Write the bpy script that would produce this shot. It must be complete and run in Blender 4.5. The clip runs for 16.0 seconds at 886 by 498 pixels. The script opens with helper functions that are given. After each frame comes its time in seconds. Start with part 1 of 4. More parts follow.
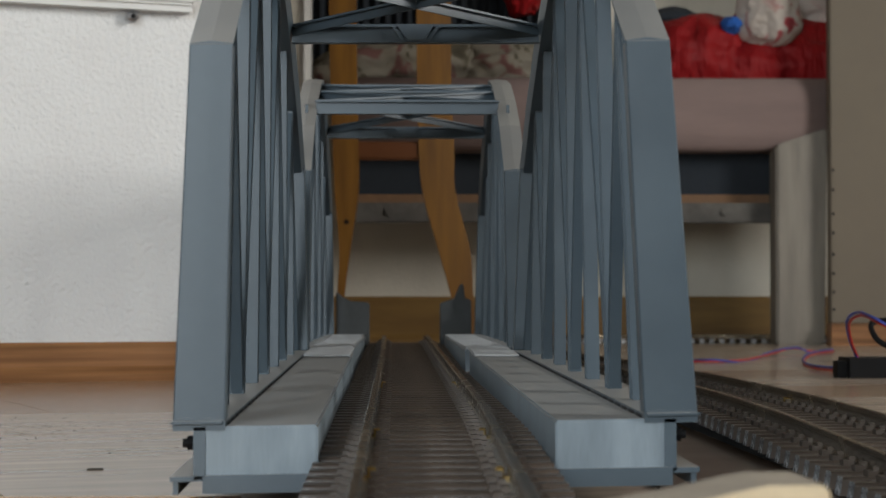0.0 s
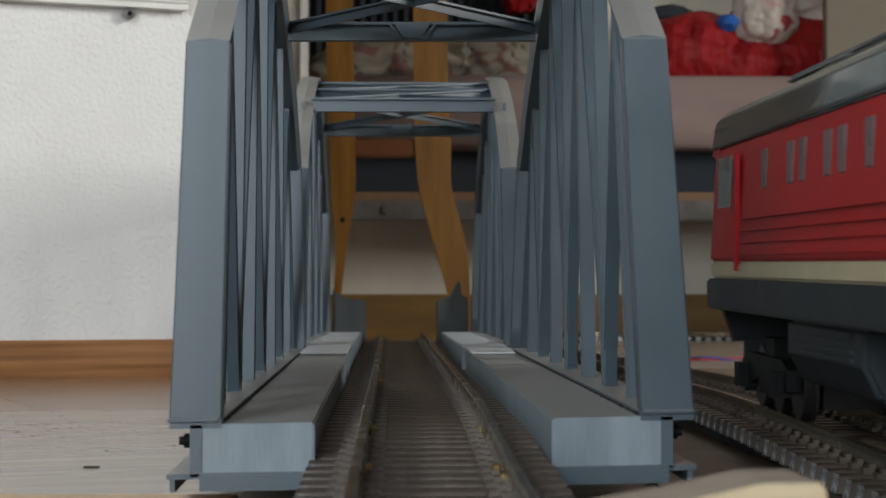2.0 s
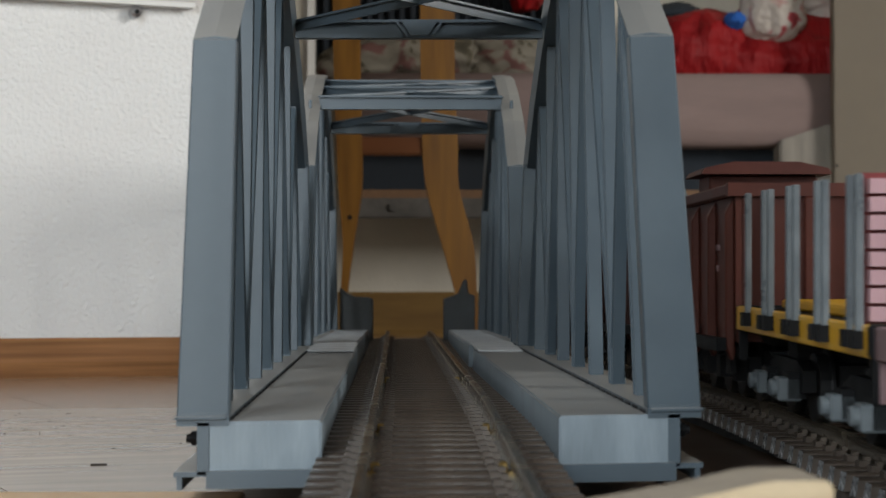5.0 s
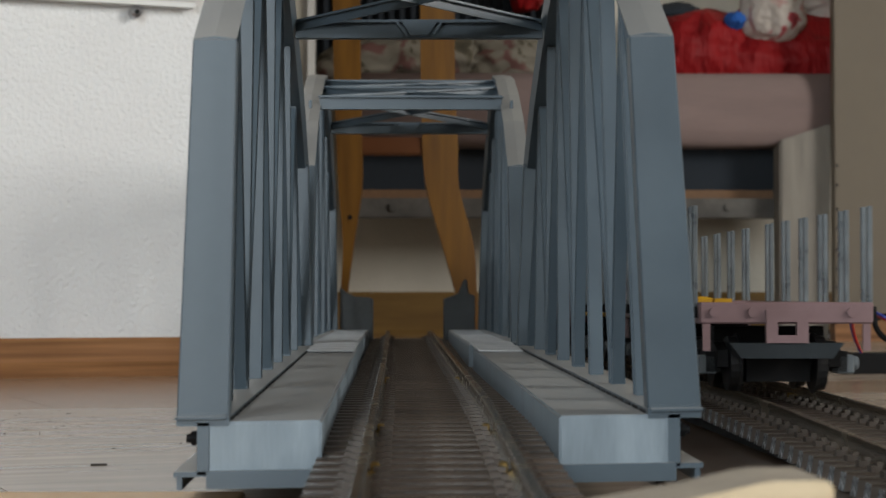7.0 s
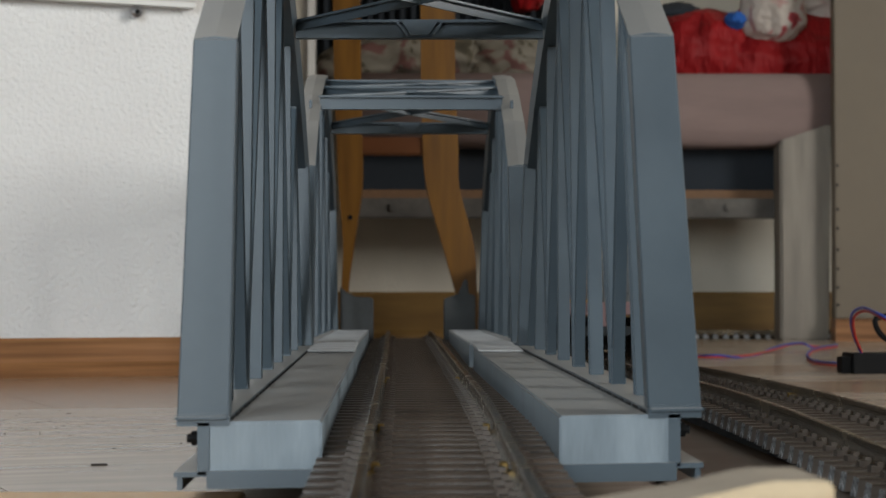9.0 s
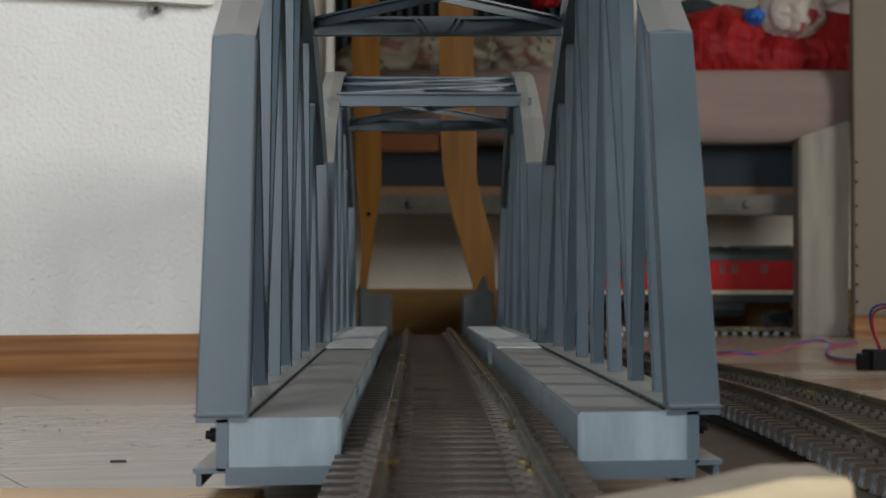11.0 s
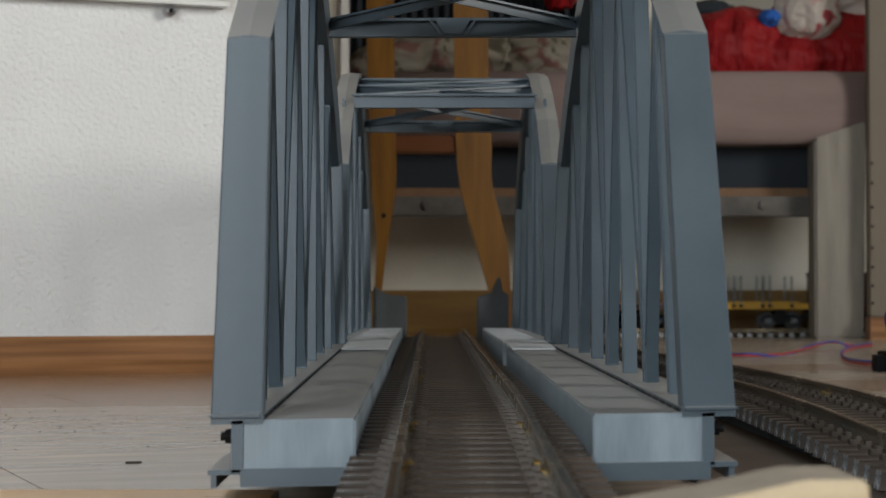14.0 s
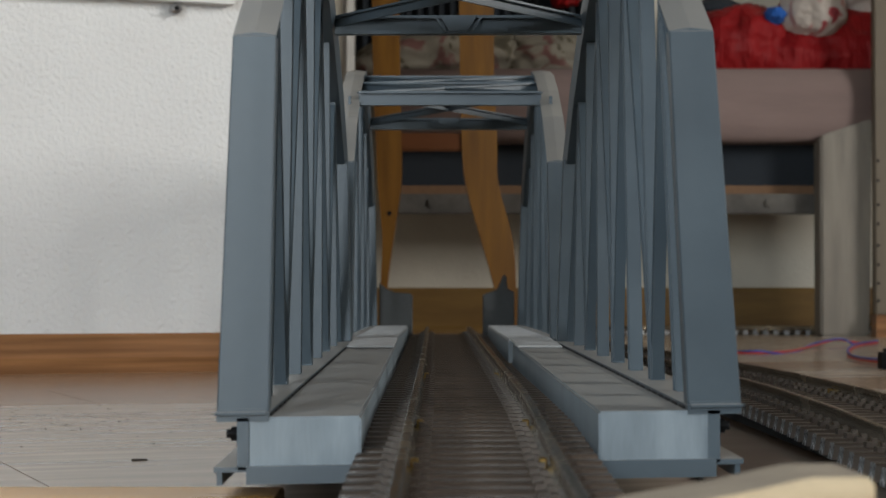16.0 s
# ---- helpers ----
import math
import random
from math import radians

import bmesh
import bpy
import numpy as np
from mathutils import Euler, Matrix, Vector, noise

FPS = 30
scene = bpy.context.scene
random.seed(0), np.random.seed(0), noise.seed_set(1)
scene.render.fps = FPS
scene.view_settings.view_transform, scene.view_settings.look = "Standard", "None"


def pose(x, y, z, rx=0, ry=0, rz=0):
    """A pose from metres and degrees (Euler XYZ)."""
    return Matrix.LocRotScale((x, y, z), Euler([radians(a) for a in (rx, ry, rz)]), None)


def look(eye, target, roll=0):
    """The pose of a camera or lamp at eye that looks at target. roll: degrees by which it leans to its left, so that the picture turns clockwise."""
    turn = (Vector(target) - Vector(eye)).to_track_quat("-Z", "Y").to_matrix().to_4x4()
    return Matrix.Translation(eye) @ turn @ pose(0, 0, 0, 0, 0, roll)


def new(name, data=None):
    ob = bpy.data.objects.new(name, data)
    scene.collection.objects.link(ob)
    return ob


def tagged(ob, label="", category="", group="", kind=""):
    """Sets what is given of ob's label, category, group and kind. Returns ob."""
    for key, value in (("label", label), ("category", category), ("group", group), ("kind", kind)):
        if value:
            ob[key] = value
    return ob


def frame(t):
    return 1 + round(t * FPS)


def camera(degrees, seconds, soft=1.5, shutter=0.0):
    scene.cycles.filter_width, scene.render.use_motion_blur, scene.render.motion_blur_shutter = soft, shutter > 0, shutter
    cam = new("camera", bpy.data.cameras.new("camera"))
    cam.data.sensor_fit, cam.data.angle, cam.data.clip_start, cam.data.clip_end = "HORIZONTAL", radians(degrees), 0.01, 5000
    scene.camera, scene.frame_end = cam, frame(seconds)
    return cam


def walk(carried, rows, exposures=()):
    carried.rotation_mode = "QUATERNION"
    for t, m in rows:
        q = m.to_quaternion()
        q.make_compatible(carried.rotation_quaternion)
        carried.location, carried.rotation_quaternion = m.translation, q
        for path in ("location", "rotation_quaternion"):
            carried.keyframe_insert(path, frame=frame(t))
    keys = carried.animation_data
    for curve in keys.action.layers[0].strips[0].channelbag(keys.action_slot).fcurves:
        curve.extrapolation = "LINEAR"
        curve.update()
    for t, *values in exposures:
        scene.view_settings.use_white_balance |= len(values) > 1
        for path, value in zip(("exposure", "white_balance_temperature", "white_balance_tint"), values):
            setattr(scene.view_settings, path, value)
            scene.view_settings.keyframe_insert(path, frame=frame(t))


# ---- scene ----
cam = camera(25.25, 16.0, soft=1.5, shutter=0.5)
EYE = 0.072                     # height of the lens over the floor
F = 3500.0


def turned(dx, dy):
    yaw = (80 - dx) / F
    tilt = (98 + dy) / F
    return look((0, 0, EYE), (math.tan(yaw), 1, EYE + math.tan(tilt)))


walk(cam, [(t, turned(dx, dy)) for t, dx, dy in (
    (0, 0, 0), (0.5, -7.5, 0.5), (1, -13, 0), (1.5, -11, -2), (2, -6, -4), (2.5, -2, -6), (3, 1, -7.5), (3.5, 4, -7.8),
    (4, 6, -8), (6.5, 6.5, -8), (7, 6.5, -8), (8, 6.8, -8), (9, 7, -8), (9.3, 8, -8.2), (11.2, 44, -14), (11.5, 50, -14.3),
    (12, 58, -14.5), (12.5, 63, -15), (13, 68, -15.7), (13.5, 72, -14.5), (14, 66, -11), (14.5, 60, -9.5), (15, 54.5, -8.5),
    (15.5, 66, -12.5), (16, 76, -15.5))], exposures=((0, 0.0), (1.2, 0.02), (2.5, 0.16), (4.0, 0.16), (6.5, 0.10), (9.0, 0.06), (11.5, 0.0), (16, -0.02)))
cam.data.dof.use_dof = True
cam.data.dof.focus_distance = 0.98
cam.data.dof.aperture_fstop = 36

# ---- light: overcast daylight through the room's windows ----
world = bpy.data.worlds.new("daylight")
scene.world = world
world.use_nodes = True
wn = world.node_tree.nodes
sky = wn.new("ShaderNodeTexSky")
sky.sky_type = "NISHITA"
sky.sun_disc = False
sky.sun_elevation, sky.sun_rotation = radians(38), radians(200)
wn["Background"].inputs["Strength"].default_value = 0.10
world.node_tree.links.new(sky.outputs[0], wn["Background"].inputs[0])


def window_light(name, eye, target, w, h, watts, col):
    li = bpy.data.lights.new(name, "AREA")
    li.shape, li.size, li.size_y, li.energy, li.color = "RECTANGLE", w, h, watts, col
    ob = new(name, li)
    ob.matrix_world = look(eye, target)
    return ob


window_light("window_light_south", (-0.95, -2.12, 1.05), (-0.1, 1.0, 0.35), 0.9, 1.9, 65, (0.85, 0.94, 1.0))
window_light("window_light_east", (3.55, -0.45, 1.45), (0.0, 1.2, 0.3), 1.25, 1.3, 108, (1.0, 0.982, 0.945))

# ---- materials ----
def mat(name, col, rough=0.5, metal=0.0, col2=None, scale=40.0, detail=4.0, bump=0.0, bscale=None, stretch=(1, 1, 1),
        rand=0.0, spec=0.5, coat=0.0, fine=0.0, dust_light=None):
    m = bpy.data.materials.new(name)
    m.use_nodes = True
    nt = m.node_tree
    b = nt.nodes["Principled BSDF"]
    b.inputs["Roughness"].default_value = rough
    b.inputs["Metallic"].default_value = metal
    b.inputs["Specular IOR Level"].default_value = spec
    b.inputs["Coat Weight"].default_value = coat
    tc = nt.nodes.new("ShaderNodeTexCoord")
    mp = nt.nodes.new("ShaderNodeMapping")
    mp.inputs["Scale"].default_value = stretch
    nt.links.new(tc.outputs["Object"], mp.inputs[0])
    n = nt.nodes.new("ShaderNodeTexNoise")
    n.inputs["Scale"].default_value, n.inputs["Detail"].default_value = scale, detail
    nt.links.new(mp.outputs[0], n.inputs[0])
    r = nt.nodes.new("ShaderNodeValToRGB")
    c2 = col2 or tuple(c * 0.82 for c in col)
    r.color_ramp.elements[0].color, r.color_ramp.elements[1].color = (*c2, 1), (*col, 1)
    r.color_ramp.elements[0].position, r.color_ramp.elements[1].position = 0.32, 0.66
    nt.links.new(n.outputs["Fac"], r.inputs[0])
    out = r.outputs[0]
    n2 = nt.nodes.new("ShaderNodeTexNoise")
    n2.inputs["Scale"].default_value, n2.inputs["Detail"].default_value = scale * 9, 3
    nt.links.new(mp.outputs[0], n2.inputs[0])
    if fine or rand:
        hs = nt.nodes.new("ShaderNodeHueSaturation")
        nt.links.new(out, hs.inputs["Color"])
        ma = nt.nodes.new("ShaderNodeMath")
        ma.operation = "MULTIPLY_ADD"
        nt.links.new(n2.outputs["Fac"], ma.inputs[0])
        ma.inputs[1].default_value, ma.inputs[2].default_value = fine * 2, 1 - fine
        val = ma.outputs[0]
        if rand:
            oi = nt.nodes.new("ShaderNodeObjectInfo")
            mb = nt.nodes.new("ShaderNodeMath")
            mb.operation = "MULTIPLY_ADD"
            nt.links.new(oi.outputs["Random"], mb.inputs[0])
            mb.inputs[1].default_value = rand * 2
            mc = nt.nodes.new("ShaderNodeMath")
            mc.operation = "SUBTRACT"
            nt.links.new(val, mb.inputs[2])
            nt.links.new(mb.outputs[0], mc.inputs[0])
            mc.inputs[1].default_value = rand
            val = mc.outputs[0]
        nt.links.new(val, hs.inputs["Value"])
        out = hs.outputs[0]
    # upward faces: settled dust, its colour raised to carry light from above
    if dust_light:
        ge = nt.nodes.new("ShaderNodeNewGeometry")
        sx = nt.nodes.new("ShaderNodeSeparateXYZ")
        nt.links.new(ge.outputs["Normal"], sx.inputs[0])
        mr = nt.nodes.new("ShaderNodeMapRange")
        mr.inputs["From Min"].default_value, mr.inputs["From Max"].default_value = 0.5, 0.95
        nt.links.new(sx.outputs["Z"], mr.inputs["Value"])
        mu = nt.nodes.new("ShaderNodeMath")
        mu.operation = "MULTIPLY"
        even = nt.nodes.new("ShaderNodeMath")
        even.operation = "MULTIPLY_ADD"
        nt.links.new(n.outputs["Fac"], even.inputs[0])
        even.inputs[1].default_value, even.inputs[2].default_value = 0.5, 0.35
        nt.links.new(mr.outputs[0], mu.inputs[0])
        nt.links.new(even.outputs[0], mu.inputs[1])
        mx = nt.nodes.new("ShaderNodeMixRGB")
        mx.inputs["Color2"].default_value = (*dust_light, 1)
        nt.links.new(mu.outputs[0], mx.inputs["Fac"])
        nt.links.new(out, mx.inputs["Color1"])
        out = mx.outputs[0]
    nt.links.new(out, b.inputs["Base Color"])
    rr = nt.nodes.new("ShaderNodeMath")
    rr.operation = "MULTIPLY_ADD"
    nt.links.new(n.outputs["Fac"], rr.inputs[0])
    rr.inputs[1].default_value, rr.inputs[2].default_value = 0.2, max(rough - 0.1, 0.02)
    nt.links.new(rr.outputs[0], b.inputs["Roughness"])
    if bump:
        bp = nt.nodes.new("ShaderNodeBump")
        bp.inputs["Strength"].default_value, bp.inputs["Distance"].default_value = 1.0, bump
        n3 = nt.nodes.new("ShaderNodeTexNoise")
        n3.inputs["Scale"].default_value, n3.inputs["Detail"].default_value = bscale or scale * 5, 4
        nt.links.new(mp.outputs[0], n3.inputs[0])
        nt.links.new(n3.outputs["Fac"], bp.inputs["Height"])
        nt.links.new(bp.outputs[0], b.inputs["Normal"])
    return m


GREY = mat("bridge_plastic", (0.064, 0.088, 0.107), 0.38, col2=(0.052, 0.072, 0.089), scale=25, fine=0.05, bump=0.00002, bscale=900, dust_light=(0.34, 0.325, 0.30), spec=0.45)
PRINT = mat("printed_plastic", (0.215, 0.262, 0.295), 0.5, col2=(0.150, 0.187, 0.214), scale=70, fine=0.10, bump=0.0001, bscale=700, stretch=(1.6, 1, 0.25), dust_light=(0.27, 0.245, 0.215))
PALE = mat("pale_printed_plastic", (0.45, 0.465, 0.475), 0.5, col2=(0.34, 0.355, 0.365), scale=60, fine=0.08, bump=0.0001, bscale=600)
DARK = mat("black_plastic", (0.0075, 0.0075, 0.008), 0.55, scale=60, fine=0.1, spec=0.15)
STEEL = mat("steel", (0.62, 0.63, 0.65), 0.42, 1.0, scale=80)
RAIL = mat("brass_rail", (0.29, 0.24, 0.17), 0.25, 0.85, col2=(0.14, 0.112, 0.078), scale=30, fine=0.12, bump=0.00005, bscale=600)
BRASS = mat("brass_joiner", (0.42, 0.29, 0.10), 0.3, 1.0, scale=120)
SLEEP = mat("sleeper_plastic", (0.082, 0.061, 0.046), 0.33, col2=(0.046, 0.034, 0.026), scale=70, rand=0.15, fine=0.25, bump=0.00025, bscale=420, stretch=(1, 6, 1), spec=0.6)
# pale end faces: the window's sheen on the plastic, put into the colour
SLEEPEND = mat("sheen_painted_sleeper_end", (0.46, 0.47, 0.48), 0.26, col2=(0.07, 0.068, 0.066), scale=300, fine=0.3, bump=0.0003, bscale=900, rand=0.2)
WALLP = mat("rough_plaster", (0.74, 0.735, 0.72), 0.85, col2=(0.71, 0.70, 0.685), scale=12, bump=0.0030, bscale=210, spec=0.2)
WHITE = mat("white_paint", (0.74, 0.73, 0.70), 0.45, scale=8, fine=0.02)
# walls and ceiling out of view, toned dark to cut bounced light
ROOMWALL = mat("dimmed_room_plaster", (0.22, 0.20, 0.175), 0.85, scale=6, bump=0.001, bscale=160, spec=0.2)
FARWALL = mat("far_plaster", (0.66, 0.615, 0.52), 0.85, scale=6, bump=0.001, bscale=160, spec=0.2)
SKIRT = mat("skirting_wood", (0.34, 0.155, 0.058), 0.35, col2=(0.16, 0.068, 0.024), scale=6, fine=0.12, stretch=(0.7, 1, 22))
SKIRTFAR = mat("ochre_skirting_wood", (0.23, 0.135, 0.040), 0.5, col2=(0.15, 0.082, 0.026), scale=6, fine=0.1, stretch=(0.7, 1, 6), spec=0.25)
PINE = mat("lacquered_pine", (0.215, 0.098, 0.013), 0.5, col2=(0.125, 0.053, 0.008), scale=7, fine=0.10, stretch=(9, 9, 0.8), spec=0.25)
CROSS = mat("reddish_pine", (0.13, 0.045, 0.014), 0.6, scale=7, fine=0.10, stretch=(0.8, 9, 9), spec=0.2)
BATTEN = mat("raw_batten", (0.68, 0.54, 0.35), 0.6, col2=(0.54, 0.41, 0.25), scale=26, fine=0.1, bump=0.0002, bscale=300, stretch=(1.5, 7, 7))
BATTENTOP = mat("grey_tan_batten_top", (0.40, 0.345, 0.275), 0.7, col2=(0.30, 0.255, 0.20), scale=30, fine=0.12, bump=0.0002, bscale=300, stretch=(1.5, 7, 7))
PLANK = mat("floor_laminate", (0.50, 0.405, 0.32), 0.2, col2=(0.40, 0.322, 0.252), scale=5, fine=0.05, rand=0.05, stretch=(1, 9, 1), spec=0.4)
# planks along the skirting, browned with its reflection in the base colour
PLANKB = mat("skirting_reflection_laminate", (0.36, 0.235, 0.155), 0.2, col2=(0.29, 0.185, 0.12), scale=5, fine=0.06, rand=0.04, stretch=(1, 9, 1), spec=0.4)
HARD = mat("dark_hardboard", (0.046, 0.027, 0.016), 0.34, col2=(0.030, 0.018, 0.011), scale=14, fine=0.2, spec=0.4)
BOARD = mat("yellow_board", (0.74, 0.40, 0.11), 0.3, scale=9, fine=0.08, stretch=(1, 6, 6))
SHEET = mat("mauve_sheet", (0.265, 0.192, 0.175), 0.9, col2=(0.22, 0.158, 0.145), scale=9, bump=0.004, bscale=9, stretch=(0.5, 1, 2.2), fine=0.04)
NAVY = mat("navy_cloth", (0.020, 0.026, 0.034), 0.9, scale=12, fine=0.1)
REDCL = mat("red_duvet", (0.33, 0.007, 0.009), 0.62, col2=(0.19, 0.004, 0.006), scale=9, bump=0.022, bscale=20, stretch=(1.7, 1, 0.5), spec=0.3)
BEDW = mat("whitewashed_wood", (0.28, 0.25, 0.205), 0.6, col2=(0.20, 0.175, 0.145), scale=9, fine=0.06, stretch=(6, 6, 0.7))
PANELW = mat("beige_panel", (0.175, 0.142, 0.100), 0.6, col2=(0.150, 0.120, 0.084), scale=4, fine=0.03)
SLATW = mat("grey_slat_wood", (0.135, 0.125, 0.11), 0.8, col2=(0.07, 0.064, 0.057), scale=16, fine=0.2)
BROWNW = mat("brown_slat_wood", (0.20, 0.105, 0.050), 0.7, scale=12, fine=0.2)
LOCRED = mat("loco_red", (0.42, 0.016, 0.018), 0.5, col2=(0.34, 0.012, 0.014), scale=20, fine=0.04, spec=0.15)
LOCGREY = mat("loco_roof_grey", (0.105, 0.118, 0.117), 0.24, scale=20, fine=0.05)
LOCFRAME = mat("loco_frame_grey", (0.022, 0.028, 0.032), 0.5, scale=40, fine=0.08, spec=0.25)
WINGGREY = mat("abutment_grey", (0.085, 0.092, 0.095), 0.6, scale=40, fine=0.1, spec=0.25)
DIMGLASS = mat("dim_engine_window", (0.13, 0.085, 0.085), 0.3, col2=(0.09, 0.055, 0.055), scale=60)
RUSTRED = mat("rust_red_wagon", (0.088, 0.022, 0.013), 0.5, col2=(0.058, 0.015, 0.010), scale=22, fine=0.12, spec=0.3)
CREAM = mat("cream_band", (0.52, 0.46, 0.29), 0.45, scale=30, fine=0.03)
WAGBROWN = mat("wagon_oxide_brown", (0.066, 0.024, 0.018), 0.42, col2=(0.042, 0.015, 0.011), scale=22, fine=0.12, spec=0.4)
FLATBR = mat("flat_wagon_mauve", (0.22, 0.14, 0.145), 0.45, col2=(0.17, 0.105, 0.105), scale=30, fine=0.06)
STAKE = mat("stake_plastic", (0.15, 0.17, 0.18), 0.3, col2=(0.09, 0.105, 0.115), scale=60, spec=0.7)
YELLOW = mat("yellow_beam", (0.62, 0.33, 0.01), 0.4, scale=30, fine=0.05)
WHEEL = mat("blackened_wheel", (0.05, 0.05, 0.052), 0.35, 0.7, scale=80, fine=0.1)
REDL = mat("red_lens", (0.40, 0.006, 0.008), 0.15, scale=60)
WIRER = mat("red_wire", (0.50, 0.025, 0.02), 0.4, scale=60)
WIREB = mat("blue_wire", (0.035, 0.055, 0.34), 0.4, scale=60)
BLUECL = mat("blue_cloth", (0.02, 0.12, 0.45), 0.8, scale=20)
DIRT = mat("crumb_dirt", (0.05, 0.038, 0.03), 0.9, scale=90)
GLASS = bpy.data.materials.new("cab_glass")
GLASS.use_nodes = True
_g = GLASS.node_tree.nodes["Principled BSDF"]
_g.inputs["Base Color"].default_value = (0.19, 0.17, 0.14, 1)
_g.inputs["Roughness"].default_value = 0.08
_g.inputs["Transmission Weight"].default_value = 0.1


def floral(name, base, spot, spot2, scale):
    m = bpy.data.materials.new(name)
    m.use_nodes = True
    nt = m.node_tree
    b = nt.nodes["Principled BSDF"]
    b.inputs["Roughness"].default_value = 0.85
    tc = nt.nodes.new("ShaderNodeTexCoord")
    n = nt.nodes.new("ShaderNodeTexNoise")
    n.inputs["Scale"].default_value, n.inputs["Detail"].default_value, n.inputs["Distortion"].default_value = scale, 3, 1.2
    nt.links.new(tc.outputs["Object"], n.inputs[0])
    r = nt.nodes.new("ShaderNodeValToRGB")
    e = r.color_ramp.elements
    e[0].position, e[0].color = 0.36, (*spot2, 1)
    e[1].position, e[1].color = 0.43, (*base, 1)
    for p, c in ((0.56, base), (0.60, spot), (0.72, tuple(0.55 * x for x in spot))):
        k = e.new(p)
        k.color = (*c, 1)
    nt.links.new(n.outputs["Fac"], r.inputs[0])
    nt.links.new(r.outputs[0], b.inputs["Base Color"])
    return m


ROSE = floral("rose_print", (0.50, 0.44, 0.39), (0.36, 0.05, 0.06), (0.42, 0.20, 0.18), 9)
LEAFY = floral("leaf_print", (0.21, 0.188, 0.148), (0.10, 0.085, 0.055), (0.15, 0.07, 0.06), 15)


# ---- mesh helpers ----
def B():
    return bmesh.new()


def box(bm, x0, x1, y0, y1, z0, z1, m=None):
    r = bmesh.ops.create_cube(bm, size=1.0)["verts"]
    for v in r:
        v.co = Vector((x0 + (v.co.x + 0.5) * (x1 - x0), y0 + (v.co.y + 0.5) * (y1 - y0), z0 + (v.co.z + 0.5) * (z1 - z0)))
        if m:
            v.co = m @ v.co
    return r


def bar(bm, a, b, w, d, up=(0, 0, 1), off=0.0):
    """A bar of section w x d from a to b; d lies along up as far as it can."""
    a, b = Vector(a), Vector(b)
    ax = (b - a).normalized()
    u = Vector(up)
    u = (u - ax * u.dot(ax)).normalized()
    s = ax.cross(u)
    vs = []
    for p in (a, b):
        for i, j in ((-1, -1), (1, -1), (1, 1), (-1, 1)):
            vs.append(bm.verts.new(p + s * (i * w / 2) + u * (j * d / 2 + off)))
    for q in ((3, 2, 1, 0), (4, 5, 6, 7), (0, 1, 5, 4), (1, 2, 6, 5), (2, 3, 7, 6), (3, 0, 4, 7)):
        bm.faces.new([vs[i] for i in q])


def prism(bm, prof, y0, y1, axis="y"):
    """A closed profile of (x, z) swept along y (or of (y, z) along x)."""
    P = (lambda p, t: (p[0], t, p[1])) if axis == "y" else (lambda p, t: (t, p[0], p[1]))
    a = [bm.verts.new(P(p, y0)) for p in prof]
    b = [bm.verts.new(P(p, y1)) for p in prof]
    n = len(prof)
    for i in range(n):
        bm.faces.new((a[i], a[(i + 1) % n], b[(i + 1) % n], b[i]))
    bm.faces.new(a[::-1])
    bm.faces.new(b)


def cyl(bm, c, r, h, axis="z", seg=16, r2=None):
    rot = {"z": Matrix(), "x": Matrix.Rotation(math.pi / 2, 4, "Y"), "y": Matrix.Rotation(math.pi / 2, 4, "X")}[axis]
    bmesh.ops.create_cone(bm, cap_ends=True, segments=seg, radius1=r, radius2=r if r2 is None else r2, depth=h,
                          matrix=Matrix.Translation(c) @ rot)


def tube(bm, pts, r, seg=8):
    pts = [Vector(p) for p in pts]
    rings = []
    for i, p in enumerate(pts):
        d = (pts[min(i + 1, len(pts) - 1)] - pts[max(i - 1, 0)]).normalized()
        u = d.cross(Vector((0.13, 0.31, 0.94))).normalized()
        w = d.cross(u)
        rings.append([bm.verts.new(p + (u * math.cos(k * 2 * math.pi / seg) + w * math.sin(k * 2 * math.pi / seg)) * r) for k in range(seg)])
    for a, b in zip(rings, rings[1:]):
        for k in range(seg):
            bm.faces.new((a[k], a[(k + 1) % seg], b[(k + 1) % seg], b[k]))
    bm.faces.new(rings[0][::-1])
    bm.faces.new(rings[-1])


def smooth_path(pts, n=10):
    pts = [Vector(p) for p in pts]
    P = [2 * pts[0] - pts[1], *pts, 2 * pts[-1] - pts[-2]]
    out = []
    for i in range(1, len(P) - 2):
        for k in range(n):
            t = k / n
            a, b, c, d = P[i - 1:i + 3]
            out.append(0.5 * (2 * b + (c - a) * t + (2 * a - 5 * b + 4 * c - d) * t * t + (3 * b - a - 3 * c + d) * t ** 3))
    return out + [pts[-1]]


def bevel(bm, w=0.0006, seg=1):
    bmesh.ops.remove_doubles(bm, verts=bm.verts, dist=1e-7)
    es = [e for e in bm.edges if len(e.link_faces) == 2 and e.calc_face_angle(0) > 0.5]
    bmesh.ops.bevel(bm, geom=es, offset=w, segments=seg, affect="EDGES", clamp_overlap=True)


def mesh_of(name, bm, material, smooth=False):
    bmesh.ops.recalc_face_normals(bm, faces=bm.faces)
    me = bpy.data.meshes.new(name)
    bm.to_mesh(me)
    bm.free()
    me.materials.append(material)
    if smooth:
        me.polygons.foreach_set("use_smooth", [True] * len(me.polygons))
    return me


def part(name, bm, material, parent=None, label="", smooth=False, at=None):
    ob = new(name, bm if isinstance(bm, bpy.types.Mesh) else mesh_of(name, bm, material, smooth))
    if at is not None:
        ob.matrix_basis = at
    ob.parent = parent
    if label:
        ob["label"] = label
    return ob


